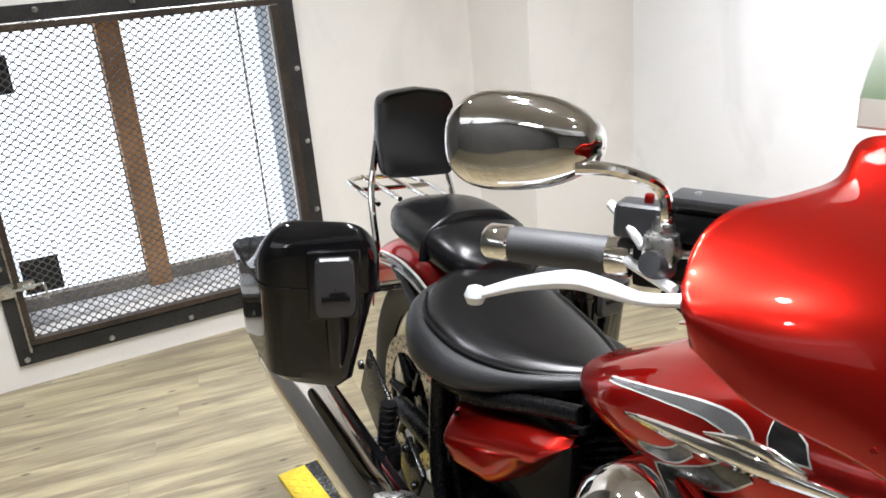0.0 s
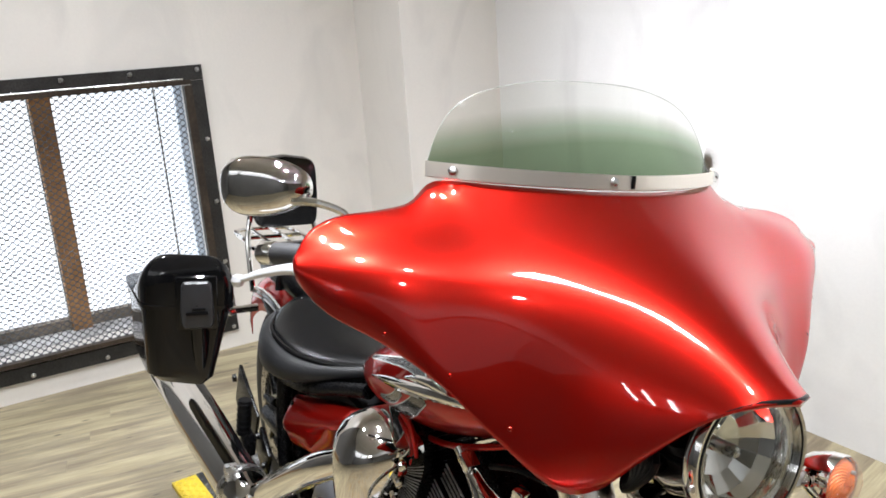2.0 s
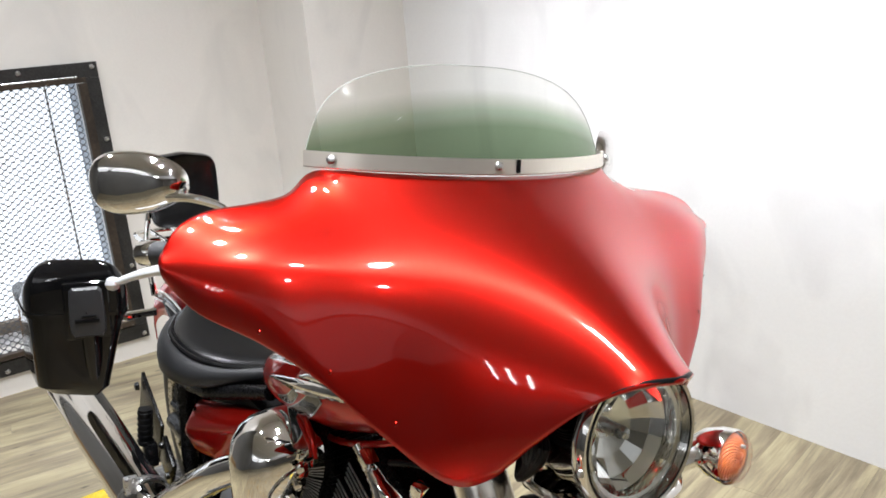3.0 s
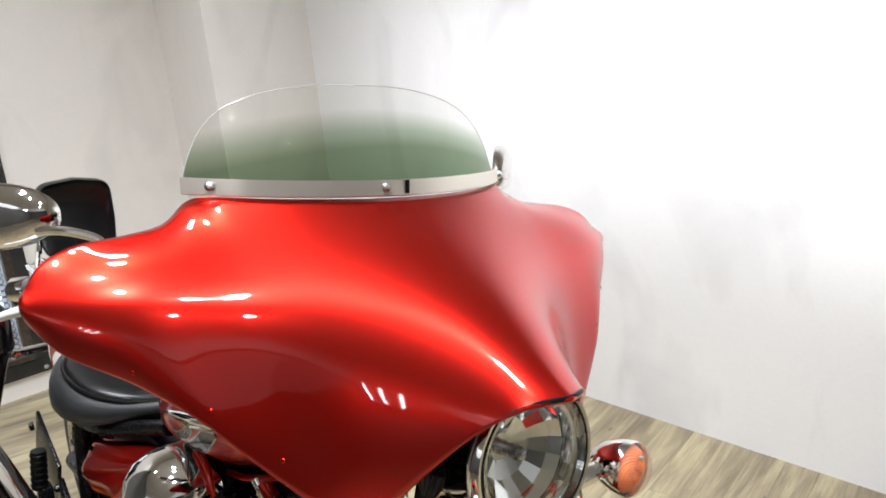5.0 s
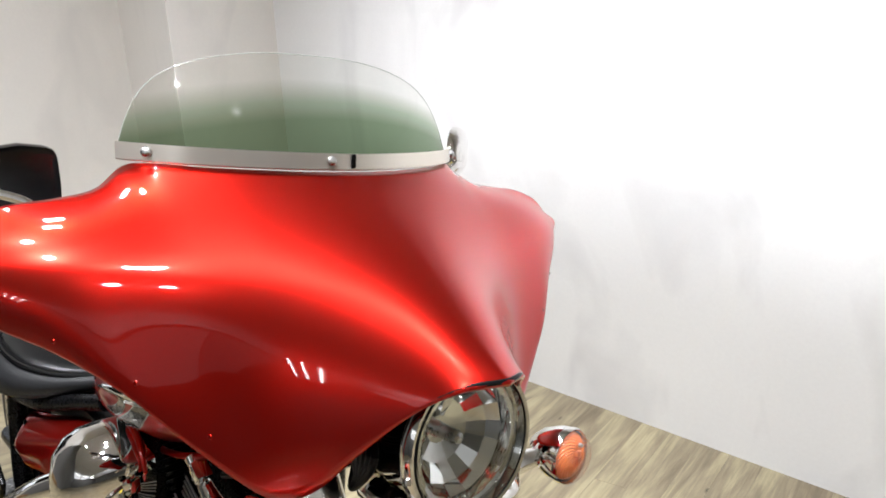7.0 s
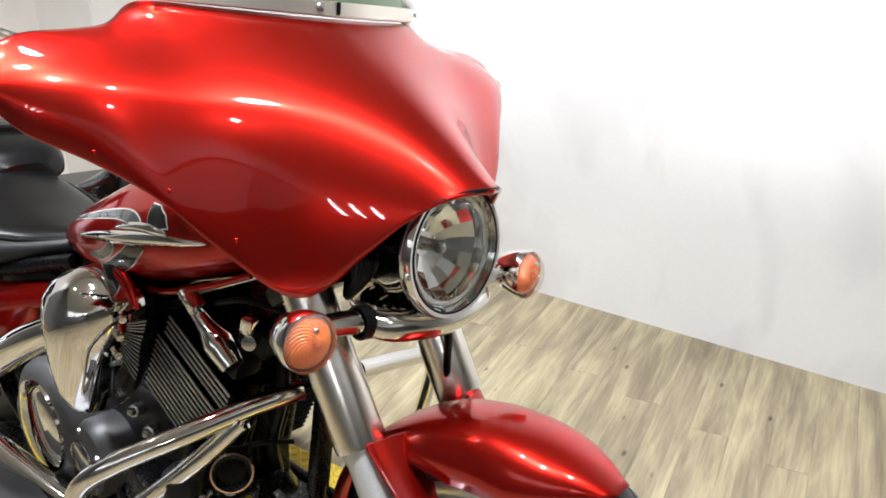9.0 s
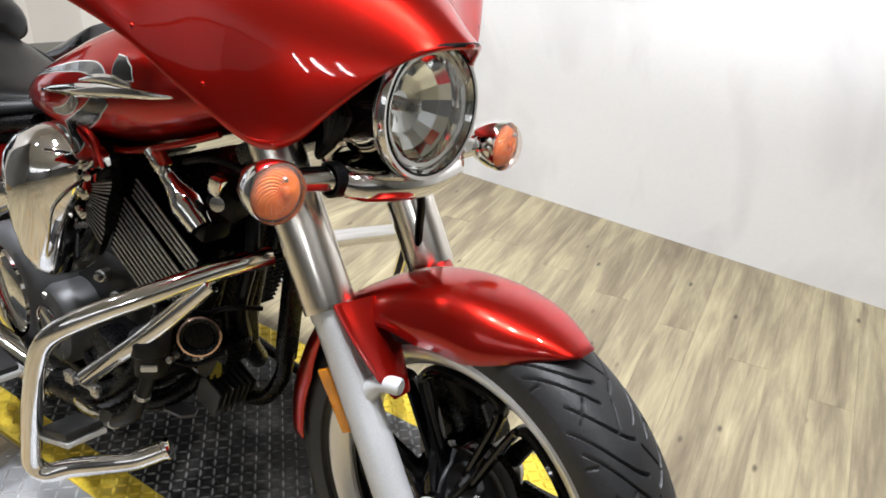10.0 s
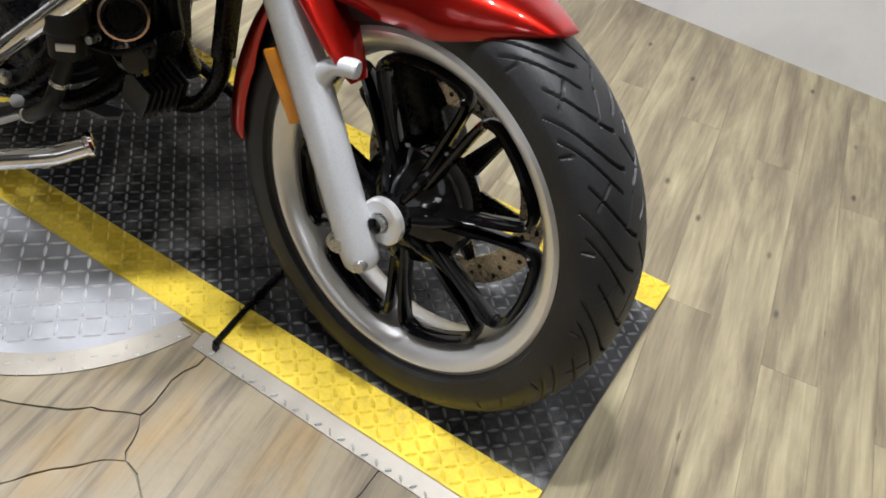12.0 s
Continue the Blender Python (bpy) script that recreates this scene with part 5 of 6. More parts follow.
# -- seats
def cushion(st, p=0.7, n=36, crown=0.75):
    """Stations (x, half width, top, bottom, centre y)."""
    P = []
    for x, w, zt, zb, yc in spline(st, 5):
        row = []
        zm = zb + (zt - zb) * 0.45
        for a in np.linspace(0, 2 * math.pi, n, endpoint=False):
            c, s_ = math.cos(a), math.sin(a)
            y = yc + w * math.copysign(abs(c) ** p, c)
            z = zm + (zt - zm) * abs(s_) ** crown if s_ > 0 else zm - (zm - zb) * abs(s_) ** 0.6
            row.append((x, y, z))
        P.append(row)
    return rings(P, close_v=True, cap=True)


RIDER = [(-1.475, 0.10, 0.700, 0.60, -0.066), (-1.450, 0.150, 0.708, 0.575, -0.074), (-1.36, 0.170, 0.690, 0.560, -0.086), (-1.25, 0.164, 0.668, 0.572, -0.084), (-1.17, 0.136, 0.658, 0.592, -0.070), (-1.10, 0.092, 0.658, 0.618, -0.048), (-1.055, 0.05, 0.662, 0.634, -0.028)]
PANEL = [(-1.468, 0.075, 0.722, 0.63, -0.062), (-1.44, 0.120, 0.728, 0.62, -0.068), (-1.36, 0.147, 0.708, 0.61, -0.078), (-1.25, 0.142, 0.684, 0.61, -0.076), (-1.16, 0.112, 0.672, 0.61, -0.062), (-1.10, 0.070, 0.668, 0.62, -0.044), (-1.068, 0.04, 0.668, 0.63, -0.028)]
seat = bp("rider_seat", cushion(RIDER, 0.7, 36, 0.9), SKIRT, None, "wide black vinyl rider's saddle")
bp("seat_panel", cushion(PANEL, 0.85, 36, 0.9), LEATHER, seat, "smooth top panel")
bp("seat_base", cushion([(-1.43, 0.15, 0.60, 0.570, -0.02), (-1.33, 0.192, 0.592, 0.560, -0.02), (-1.20, 0.17, 0.605, 0.575, -0.018), (-1.08, 0.09, 0.640, 0.61, -0.012)]), BLACK_PLASTIC, seat)
# piping where the top panel is sewn in
for s in (-1, 1):
    line = [(x, yc + s * w * 0.985, zb + (zt - zb) * 0.62) for x, w, zt, zb, yc in PANEL[1:]]
    bp("seat_piping", tube(line, 0.006, 10, 6), LEATHER, seat, "glossy piping")
ps = bp("passenger_seat", cushion([(-1.825, 0.04, 0.765, 0.730, -0.033), (-1.805, 0.085, 0.787, 0.722, -0.033), (-1.73, 0.118, 0.803, 0.712, -0.032), (-1.63, 0.124, 0.803, 0.706, -0.031), (-1.53, 0.118, 0.790, 0.700, -0.028), (-1.455, 0.10, 0.765, 0.69, -0.026), (-1.425, 0.06, 0.740, 0.69, -0.025)]), LEATHER, None, "black vinyl passenger pillion seat")
bp("seat_strap", tube([(-1.545, -0.150, 0.715), (-1.548, -0.140, 0.76), (-1.553, -0.09, 0.794), (-1.56, -0.03, 0.799), (-1.553, 0.03, 0.794), (-1.548, 0.080, 0.76)], 0.011, 10, 6, flat=0.35), LEATHER, ps, "stitched pillion strap")

# -- backrest and rack
sis = bp("sissy_bar", joined(*[tube([(-1.83, -0.034 + s * 0.112, 0.64), (-1.868, -0.035 + s * 0.110, 0.73), (-1.888, -0.036 + s * 0.106, 0.79), (-1.898, -0.037 + s * 0.094, 0.85), (-1.902, -0.037 + s * 0.075, 0.97)], 0.0085, 10) for s in (-1, 1)]), CHROME, None, "chrome sissy bar")


def pad():
    P = []
    for x, g in ((-1.848, 0.86), (-1.842, 0.97), (-1.856, 1.0), (-1.880, 1.0), (-1.892, 0.95)):
        row = []
        for a in np.linspace(0, 2 * math.pi, 44, endpoint=False):
            c, s_ = math.cos(a), math.sin(a)
            y = 0.098 * math.copysign(abs(c) ** 0.20, c)
            z = 0.096 * math.copysign(abs(s_) ** 0.20, s_)
            y *= 1.0 - 0.10 * (z / 0.100) ** 2 * (1 if z < 0 else 0.4)
            z += 0.020 * (1 - (y / 0.098) ** 2) * (1 if z > 0 else 0.1)
            row.append((x - 0.10 * z + 0.012 * (y / 0.098) ** 2 * -1, -0.032 + y * g, 0.920 + z * g))
        P.append(row)
    return rings(P, close_v=True, cap=True)


bp("backrest_pad", pad(), LEATHER, sis, "black vinyl backrest pad")
bp("luggage_rack", joined(*[tube(k, 0.0065, 8) for k in ([(-1.87, -0.13, 0.76), (-2.0, -0.13, 0.765), (-2.14, -0.115, 0.762), (-2.17, -0.03, 0.76), (-2.14, 0.05, 0.762), (-2.0, 0.065, 0.765), (-1.87, 0.065, 0.76)],
    [(-1.88, -0.07, 0.765), (-2.16, -0.07, 0.765)], [(-1.88, 0.0, 0.765), (-2.16, 0.0, 0.765)], [(-2.02, -0.13, 0.762), (-2.02, 0.065, 0.762)])]), CHROME, None, "chrome tubular luggage rack")


# -- rear fender
def rear_fender():
    P = []
    for a in np.linspace(radians(38), radians(150), 36):
        row = []
        deg = math.degrees(a)
        w = 0.112 if deg < 130 else 0.112 - 0.03 * (deg - 130) / 38
        for v in np.linspace(-1, 1, 19):
            r = 0.378 - (0.105 + 0.10 * max(0.0, (85 - deg) / 47)) * (0.16 * v * v + 0.84 * abs(v) ** 7)
            row.append((-1.685 + r * 1.08 * math.cos(a), -0.028 + w * (1.22 * v - 0.22 * v ** 3), 0.335 + r * math.sin(a)))
        P.append(row)
    return rings(P)


rf = bp("rear_fender", rear_fender(), RED, None, "red rear fender with silver pinstripes", solid=0.003)
for k, (zz, mt) in enumerate(((0.0, WHITE_INK), (-0.012, BLACK_INK), (-0.026, WHITE_INK))):
    bp("pinstripe", tube([(-1.48, -0.1395, 0.632 + zz), (-1.60, -0.1405, 0.662 + zz), (-1.72, -0.1405, 0.668 + zz), (-1.86, -0.138, 0.648 + zz)], 0.0035 if k != 1 else 0.007, 6, 6, flat=1.0), mt, rf)

# -- saddlebags


def bag_shell(s, z0, z1, grow=0.0, dome=0.0):
    """Loft of rounded sections from z0 to z1; s is the bike's side."""
    P = []
    levels = list(np.linspace(0, 1, 10)) if not dome else list(np.linspace(0, 0.4, 4)) + [0.4 + 0.6 * math.sin(q) for q in np.linspace(0.1, math.pi / 2, 16)]
    for q in levels:
        z = z0 + (z1 - z0) * q
        f = min(1.0, max(0.0, (z - 0.575) / 0.18))
        foot = 0.022 * (1 - math.sqrt(max(0.0, 1 - max(0.0, 1 - (z - 0.548) / 0.030) ** 2))) if z < 0.578 else 0.0
        sh = 1.0
        if dome and q > 0.4:
            sh = 0.62 + 0.38 * math.sqrt(max(0.0, 1 - ((q - 0.4) / 0.6) ** 2.2))
        xf, xr, yo, yi = -1.385 + 0.015 * f - foot, -1.735 - 0.01 * f + foot, 0.489 + 0.006 * f - foot, 0.342 - 0.048 * f + foot
        cx, cy, hx, hy = (xf + xr) / 2, (yo + yi) / 2, (xf - xr) / 2 * (0.55 + 0.45 * sh) + grow, (yo - yi) / 2 * sh + grow
        row = []
        for a in np.linspace(0, 2 * math.pi, 64, endpoint=False):
            c, s_ = math.cos(a), math.sin(a)
            u, v = math.copysign(abs(c) ** 0.30, c), math.copysign(abs(s_) ** 0.34, s_)
            row.append((cx + hx * u - 0.040 * max(0, u) * (v + 0.3), s * (cy + hy * v) - 0.01, z - (0.10 * (1 - u) * max(0.0, z - 0.735) / 0.135 if dome else 0)))
        P.append(row)
    return rings(P, close_v=True, cap=True)


for s in (-1, 1):
    hang = BIKE if s < 0 else BIKE @ pose(-0.15, -0.07, -0.16)     # the far one hangs lower and further back
    bag = bp("saddlebag", bag_shell(s, 0.548, 0.738), BLACK_GLOSS, None, "gloss black hard saddlebag", hang)
    bp("lid", bag_shell(s, 0.747, 0.862, 0.003, 1), BLACK_GLOSS, bag, "domed gloss black lid", hang)
    bp("lid_rim", bag_shell(s, 0.7385, 0.7475, 0.006), BLACK_GLOSS, bag, "raised lid rim", hang)
    la = hang @ pose(-1.372, s * 0.382 - 0.01, 0.748, 0, 0, s * 14)
    part("latch_recess", block(0.016, 0.094, 0.130, pose(-0.003, 0, 0.006), 0.007, 3), BLACK_GLOSS, bag, "gloss black latch surround", m=la)
    part("latch", rings([[(x, y * g, 0.006 + (z - 0.006) * g) for y, z in ((-0.026, 0.060), (0.026, 0.060), (0.033, 0.052), (0.037, -0.010), (0.036, -0.040), (0.029, -0.050), (-0.029, -0.050), (-0.036, -0.040), (-0.037, -0.010), (-0.033, 0.052))]
                         for g, x in ((1.0, 0.0), (1.0, 0.013), (0.93, 0.018), (0.5, 0.021), (0.02, 0.022))], close_v=True), LATCH, bag, "dark grey plastic latch", m=la)
    part("latch_lip", joined(block(0.006, 0.050, 0.008, pose(0.022, 0, -0.012), 0.002), block(0.006, 0.030, 0.005, pose(0.022, 0.004, -0.002), 0.002)), BLACK_PLASTIC, bag, m=la)
    part("front_rib", tube([(-0.012, 0.004, -0.045), (-0.016, 0.004, -0.10), (-0.026, 0.003, -0.165), (-0.040, 0.0, -0.188)], [0.024, 0.022, 0.018, 0.012], 16, 5), BLACK_GLOSS, bag, "gloss black rib under the latch", m=la)
    bp("bag_bracket", joined(tube([(-1.50, s * 0.20 - 0.02, 0.69), (-1.50, s * 0.32 - 0.02, 0.69)], 0.010, 10, straight=True), lathe([(0.0, 0.014), (0.010, 0.012), (0.012, 0.0)], toward((-1.49, s * 0.27 - 0.02, 0.69), (1, 0, 0.2)), 12)), CHROME, bag, "chrome bag mount", hang)

# -- frame, side cover, swingarm
for bm in (
    tube([(-0.42, 0, 0.80), (-0.47, 0, 0.60), (-0.55, -0.02, 0.34), (-0.62, -0.10, 0.205), (-0.75, -0.14, 0.175), (-1.05, -0.15, 0.18), (-1.25, -0.16, 0.22), (-1.34, -0.17, 0.36), (-1.36, -0.18, 0.55)], 0.019, 12),
    tube([(-0.42, 0, 0.80), (-0.47, 0, 0.60), (-0.55, 0.02, 0.34), (-0.62, 0.10, 0.205), (-0.75, 0.14, 0.175), (-1.05, 0.13, 0.18), (-1.25, 0.12, 0.22), (-1.34, 0.12, 0.36), (-1.36, 0.12, 0.55)], 0.019, 12),
    tube([(-0.42, 0, 0.82), (-0.70, 0, 0.72), (-1.0, -0.01, 0.62), (-1.35, -0.02, 0.56)], 0.022, 12),
    tube([(-0.98, -0.130, 0.640), (-1.08, -0.150, 0.612), (-1.20, -0.185, 0.578), (-1.34, -0.20, 0.555)], 0.016, 12),
    tube([(-1.34, -0.20, 0.55), (-1.335, -0.205, 0.40), (-1.30, -0.205, 0.25)], 0.020, 12),
    tube([(-1.34, -0.18, 0.56), (-1.5, -0.15, 0.58), (-1.75, -0.13, 0.64)], 0.014, 10),
    tube([(-0.36, 0, 0.89), (-0.42, 0, 0.78)], 0.034, 16, straight=True)):
    bp("frame_tube", bm, BLACK_PAINT, None, "black steel frame tube")
# added black block that shuts the see-through gap behind the side cover
bp("gap_filler", block(0.34, 0.24, 0.20, pose(-1.17, -0.02, 0.50), 0.02, 3), BLACK_PLASTIC, None, "added black filler block under the seat")
bp("swingarm", joined(tube([(-1.20, -0.14, 0.33), (-1.45, -0.15, 0.33), (-1.685, -0.15, 0.316)], [0.03, 0.026, 0.024], 12), tube([(-1.20, 0.12, 0.33), (-1.45, 0.11, 0.33), (-1.685, 0.10, 0.316)], [0.03, 0.026, 0.024], 12)), BLACK_PAINT, None, "black swingarm")


def side_cover():
    """A wedge with an upper and a lower face that meet along one ridge."""
    P = []
    for f in np.linspace(0, 1, 26):
        x = -1.282 + 0.287 * f
        top = 0.530 + 0.066 * f
        low = np.interp(f, [0, 0.12, 0.40, 0.62, 1.0], [0.448, 0.412, 0.420, 0.468, 0.580])
        ridge = top - 0.030 - 0.030 * (1 - f)
        ends = 1 - (1 - min(1.0, min(f, 1 - f) / 0.10)) ** 2
        row = []
        for z, h in ((top, 0.0), (top, 0.016), (top - 0.004, 0.024), (top * 0.55 + ridge * 0.45, 0.039), (ridge + 0.012, 0.050), (ridge, 0.0535), (ridge - 0.012, 0.0525), (ridge * 0.6 + low * 0.4, 0.047), (ridge * 0.3 + low * 0.7, 0.040), (low + 0.010, 0.031), (low + 0.002, 0.021), (low, 0.0)):
            zz = min(max(z, low), top)
            row.append((x, -0.122 - h * (0.45 + 0.55 * ends) + 0.22 * (x + 1.0), zz))
        P.append(row)
    return rings(P)


sc = bp("side_cover", side_cover(), RED, None, "red side cover", crisp=60)
bp("cover_bolt", lathe([(0.0, 0.004), (0.006, 0.003), (0.008, 0.0), (0.008, -0.02)], toward((-1.255, -0.208, 0.520), (-0.1, -1, 0.1)), 10), BLACK_PAINT, sc)

# -- engine
bp("crankcase", joined(block(0.52, 0.24, 0.26, pose(-0.93, -0.01, 0.315), 0.05, 4), block(0.34, 0.20, 0.13, pose(-0.78, -0.01, 0.42), 0.03, 3), block(0.20, 0.22, 0.20, pose(-1.16, -0.01, 0.36), 0.04, 3)), ENGINE, None, "dark grey engine crankcase")
cov = bp("clutch_cover", lathe([(0.135, -0.05), (0.135, 0.018), (0.128, 0.034), (0.112, 0.044), (0.100, 0.046), (0.098, 0.046)], toward((-1.000, -0.172, 0.308), (0, -1, 0)), 48), COVER, None, "round grey clutch cover")
bp("chrome_disc", lathe([(0.098, 0.044), (0.096, 0.052), (0.088, 0.056), (0.05, 0.062), (0.0, 0.064)], toward((-1.000, -0.172, 0.308), (0, -1, 0)), 48), CHROME, cov, "round chrome dome")
cov2 = bp("timing_cover", lathe([(0.078, -0.05), (0.078, 0.02), (0.070, 0.034), (0.052, 0.040), (0.044, 0.040)], toward((-0.852, -0.166, 0.288), (0, -1, 0)), 40), COVER, None, "small round grey engine cover")
bp("chrome_disc", lathe([(0.043, 0.036), (0.043, 0.046), (0.036, 0.050), (0.0, 0.052)], toward((-0.852, -0.166, 0.288), (0, -1, 0)), 32), CHROME, cov2, "round chrome cap")
for k in range(5):
    t = 2 * math.pi * (k + 0.4) / 5
    bp("cover_screw", lathe([(0.0, 0.006), (0.006, 0.005), (0.007, 0.0)], toward((-0.852 + 0.062 * math.cos(t), -0.202, 0.288 + 0.062 * math.sin(t)), (0, -1, 0)), 8), STEEL, cov2)


def cylinder_stack(name, base, way, n_fins, label):
    way = Vector(way).normalized()
    m = BIKE @ toward(base, way)
    body = part(name, block(0.125, 0.125, 0.21, pose(0, 0, 0.105), 0.02), BLACK_PAINT, bike, label, m=m)
    for k in range(n_fins):
        q = 0.012 + k * 0.0125
        sz = 0.215 if k < n_fins * 0.72 else 0.20
        part("fin", block(sz, sz * 1.05, 0.0055, pose(0, 0, q), 0.0025, 1), BLACK_PAINT, body, m=m, smooth=False)
        if name == "rear_cylinder":
            continue
        part("fin_edge", block(0.0022, sz * 0.97, 0.0040, pose(sz * 0.5 + 0.0004, 0, q)), FIN_EDGE, body, "bright machined fin edge", m=m, smooth=False)
        part("fin_edge", block(0.0022, sz * 0.97, 0.0040, pose(-(sz * 0.5 + 0.0004), 0, q)), FIN_EDGE, body, "bright machined fin edge", m=m, smooth=False)
    part("rocker_cover", block(0.165, 0.165, 0.06, pose(0, 0, 0.225), 0.022, 3), BLACK_PAINT, body, "black rocker cover", m=m)
    return body, m


cylF, mF = cylinder_stack("front_cylinder", (-0.675, -0.01, 0.405), (0.45, 0, 0.90), 15, "finned black front cylinder")
cylR, mR = cylinder_stack("rear_cylinder", (-0.86, -0.01, 0.460), (-0.50, 0, 0.86), 14, "finned black rear cylinder")
bp("head_bracket", joined(tube([(-0.575, -0.14, 0.700), (-0.545, -0.14, 0.676), (-0.515, -0.14, 0.658), (-0.485, -0.14, 0.640), (-0.450, -0.138, 0.612)], [0.013, 0.010, 0.014, 0.024, 0.018], 14, 5), block(0.03, 0.026, 0.02, Matrix.Translation((-0.545, -0.143, 0.690)) @ pose(0, 0, 0, 0, 33, 0), 0.005)), CHROME, None, "chrome head bracket")
bp("plug_cable", tube([(-0.50, -0.13, 0.70), (-0.44, -0.12, 0.72), (-0.40, -0.06, 0.70), (-0.43, -0.02, 0.76)], 0.005, 8), BLACK_PLASTIC, None)
for bm in (block(0.06, 0.05, 0.05, pose(-0.44, -0.09, 0.655, 10, 20, 15), 0.01), block(0.05, 0.04, 0.06, pose(-0.40, -0.06, 0.70, 0, 30, 0), 0.01), block(0.04, 0.05, 0.035, pose(-0.475, -0.105, 0.60, 0, 15, 0), 0.008)):
    bp("coil_housing", bm, BLACK_PLASTIC, None, "black coil housing")
bp("clip_bright", joined(block(0.022, 0.02, 0.03, pose(-0.425, -0.125, 0.685, 10, 20, 15), 0.005), lathe([(0.0, 0.01), (0.012, 0.008), (0.014, 0.0)], toward((-0.43, -0.12, 0.655), (0.5, -0.8, 0.1)), 12)), CHROME, None)


# -- teardrop air cleaner
def teardrop():
    out = [(-0.795, 0.690), (-0.775, 0.718), (-0.72, 0.735), (-0.64, 0.735), (-0.575, 0.718), (-0.545, 0.690), (-0.548, 0.640), (-0.575, 0.585), (-0.615, 0.530), (-0.655, 0.480), (-0.685, 0.455), (-0.715, 0.463), (-0.745, 0.51), (-0.775, 0.58), (-0.795, 0.645)]
    c = spline([(-0.729 + (x + 0.67) * 0.62, 0, 0.445 + (z - 0.455) * 0.94) for x, z in out], 4, closed=True)
    mid = np.array([-0.735, 0, 0.612])
    P = []
    for g, y in ((0.95, -0.165), (1.0, -0.185), (1.0, -0.215), (0.965, -0.240), (0.86, -0.262), (0.65, -0.280), (0.35, -0.291), (0.02, -0.295)):
        P.append([(mid[0] + (p[0] - mid[0]) * g, y, mid[2] + (p[2] - mid[2]) * g) for p in c])
    return rings(P, close_v=True, cap=True)


ac = bp("air_cleaner", teardrop(), CHROME, None, "teardrop chrome air cleaner cover")
out = spline([(-0.735 + (x + 0.67) * 0.58, 0, 0.595 + (z - 0.61) * 0.82) for x, z in ((-0.80, 0.70), (-0.775, 0.732), (-0.70, 0.748), (-0.60, 0.740), (-0.545, 0.712), (-0.532, 0.66), (-0.56, 0.58), (-0.64, 0.48), (-0.69, 0.45), (-0.75, 0.51), (-0.80, 0.64))], 4, closed=True)
bp("back_plate", rings([[(p[0], y, p[2]) for p in out] for y in (-0.150, -0.172)], close_v=True, cap=True), BLACK_PAINT, ac, "black backing plate")
bp("backing_rim", tube([(-0.755, -0.180, 0.714), (-0.70, -0.182, 0.712), (-0.662, -0.184, 0.695), (-0.642, -0.186, 0.660)], [0.003, 0.006, 0.006, 0.003], 10, 6), RED, ac, "red backing rim")
for k in range(3):
    bp("cleaner_bolt", lathe([(0.0, 0.014), (0.006, 0.013), (0.007, 0.0)], toward((-0.640 - 0.012 * k, -0.215, 0.655 - 0.035 * k), (1, -0.3, 0)), 8), CHROME, ac)

# -- exhaust
bp("rear_header", joined(tube([(-0.79, -0.225, 0.600), (-0.90, -0.262, 0.540), (-1.03, -0.290, 0.452), (-1.15, -0.312, 0.365), (-1.26, -0.325, 0.290), (-1.34, -0.33, 0.26)], [0.026, 0.031, 0.032, 0.032, 0.032, 0.034], 18, 6)), CHROME, None, "chrome exhaust heat shield")
bp("lower_header", tube([(-0.52, -0.15, 0.45), (-0.55, -0.19, 0.33), (-0.66, -0.215, 0.235), (-0.80, -0.229, 0.209)], 0.026, 18), BLACK_PAINT, None, "black exhaust header")
bp("header_shield", tube([(-0.78, -0.227, 0.211), (-0.85, -0.235, 0.205), (-1.05, -0.28, 0.25), (-1.18, -0.325, 0.325)], 0.030, 18), CHROME, None, "chrome header heat shield")
muf = bp("muffler", tube([(-1.16, -0.325, 0.335), (-1.23, -0.335, 0.345), (-1.47, -0.358, 0.375), (-1.70, -0.377, 0.400), (-1.84, -0.388, 0.412), (-1.88, -0.391, 0.416)], [0.045, 0.054, 0.056, 0.056, 0.055, 0.050], 28, 6), CHROME, None, "long chrome muffler")
bp("muffler_slot", tube([(-1.25, -0.322, 0.388), (-1.50, -0.338, 0.420), (-1.75, -0.358, 0.449)], 0.022, 12, 4, flat=0.5), BLACK_GLOSS, muf, "black muffler inset")
bp("muffler_clamp", joined(lathe([(0.058, -0.010), (0.060, 0), (0.058, 0.010)], toward((-1.235, -0.336, 0.346), (-1, -0.09, 0.12)), 24), block(0.02, 0.03, 0.04, pose(-1.225, -0.362, 0.395), 0.006)), STEEL, muf)
bp("muffler_bracket", joined(block(0.20, 0.010, 0.14, pose(-1.62, -0.225, 0.37, 0, 25, 0), 0.004), lathe([(0.0, 0.012), (0.010, 0.01), (0.012, 0.0)], toward((-1.70, -0.235, 0.43), (0, -1, 0)), 10)), BLACK_PAINT, muf, "black bracket")
fp = bp("passenger_peg", tube([(-1.395, -0.285, 0.490), (-1.40, -0.290, 0.40)], [0.0165, 0.0165], 14, straight=True), BLACK_PLASTIC, None, "folded black rubber passenger peg")
for f in (0.1, 0.26, 0.42, 0.58, 0.74, 0.9):
    bp("peg_rib", lathe([(0.016, -0.003), (0.0185, -0.002), (0.0185, 0.002), (0.016, 0.003)], toward((-1.395 - 0.005 * f, -0.285 - 0.005 * f, 0.490 - 0.09 * f), (-0.05, -0.05, -1)), 14), BLACK_PLASTIC, fp)
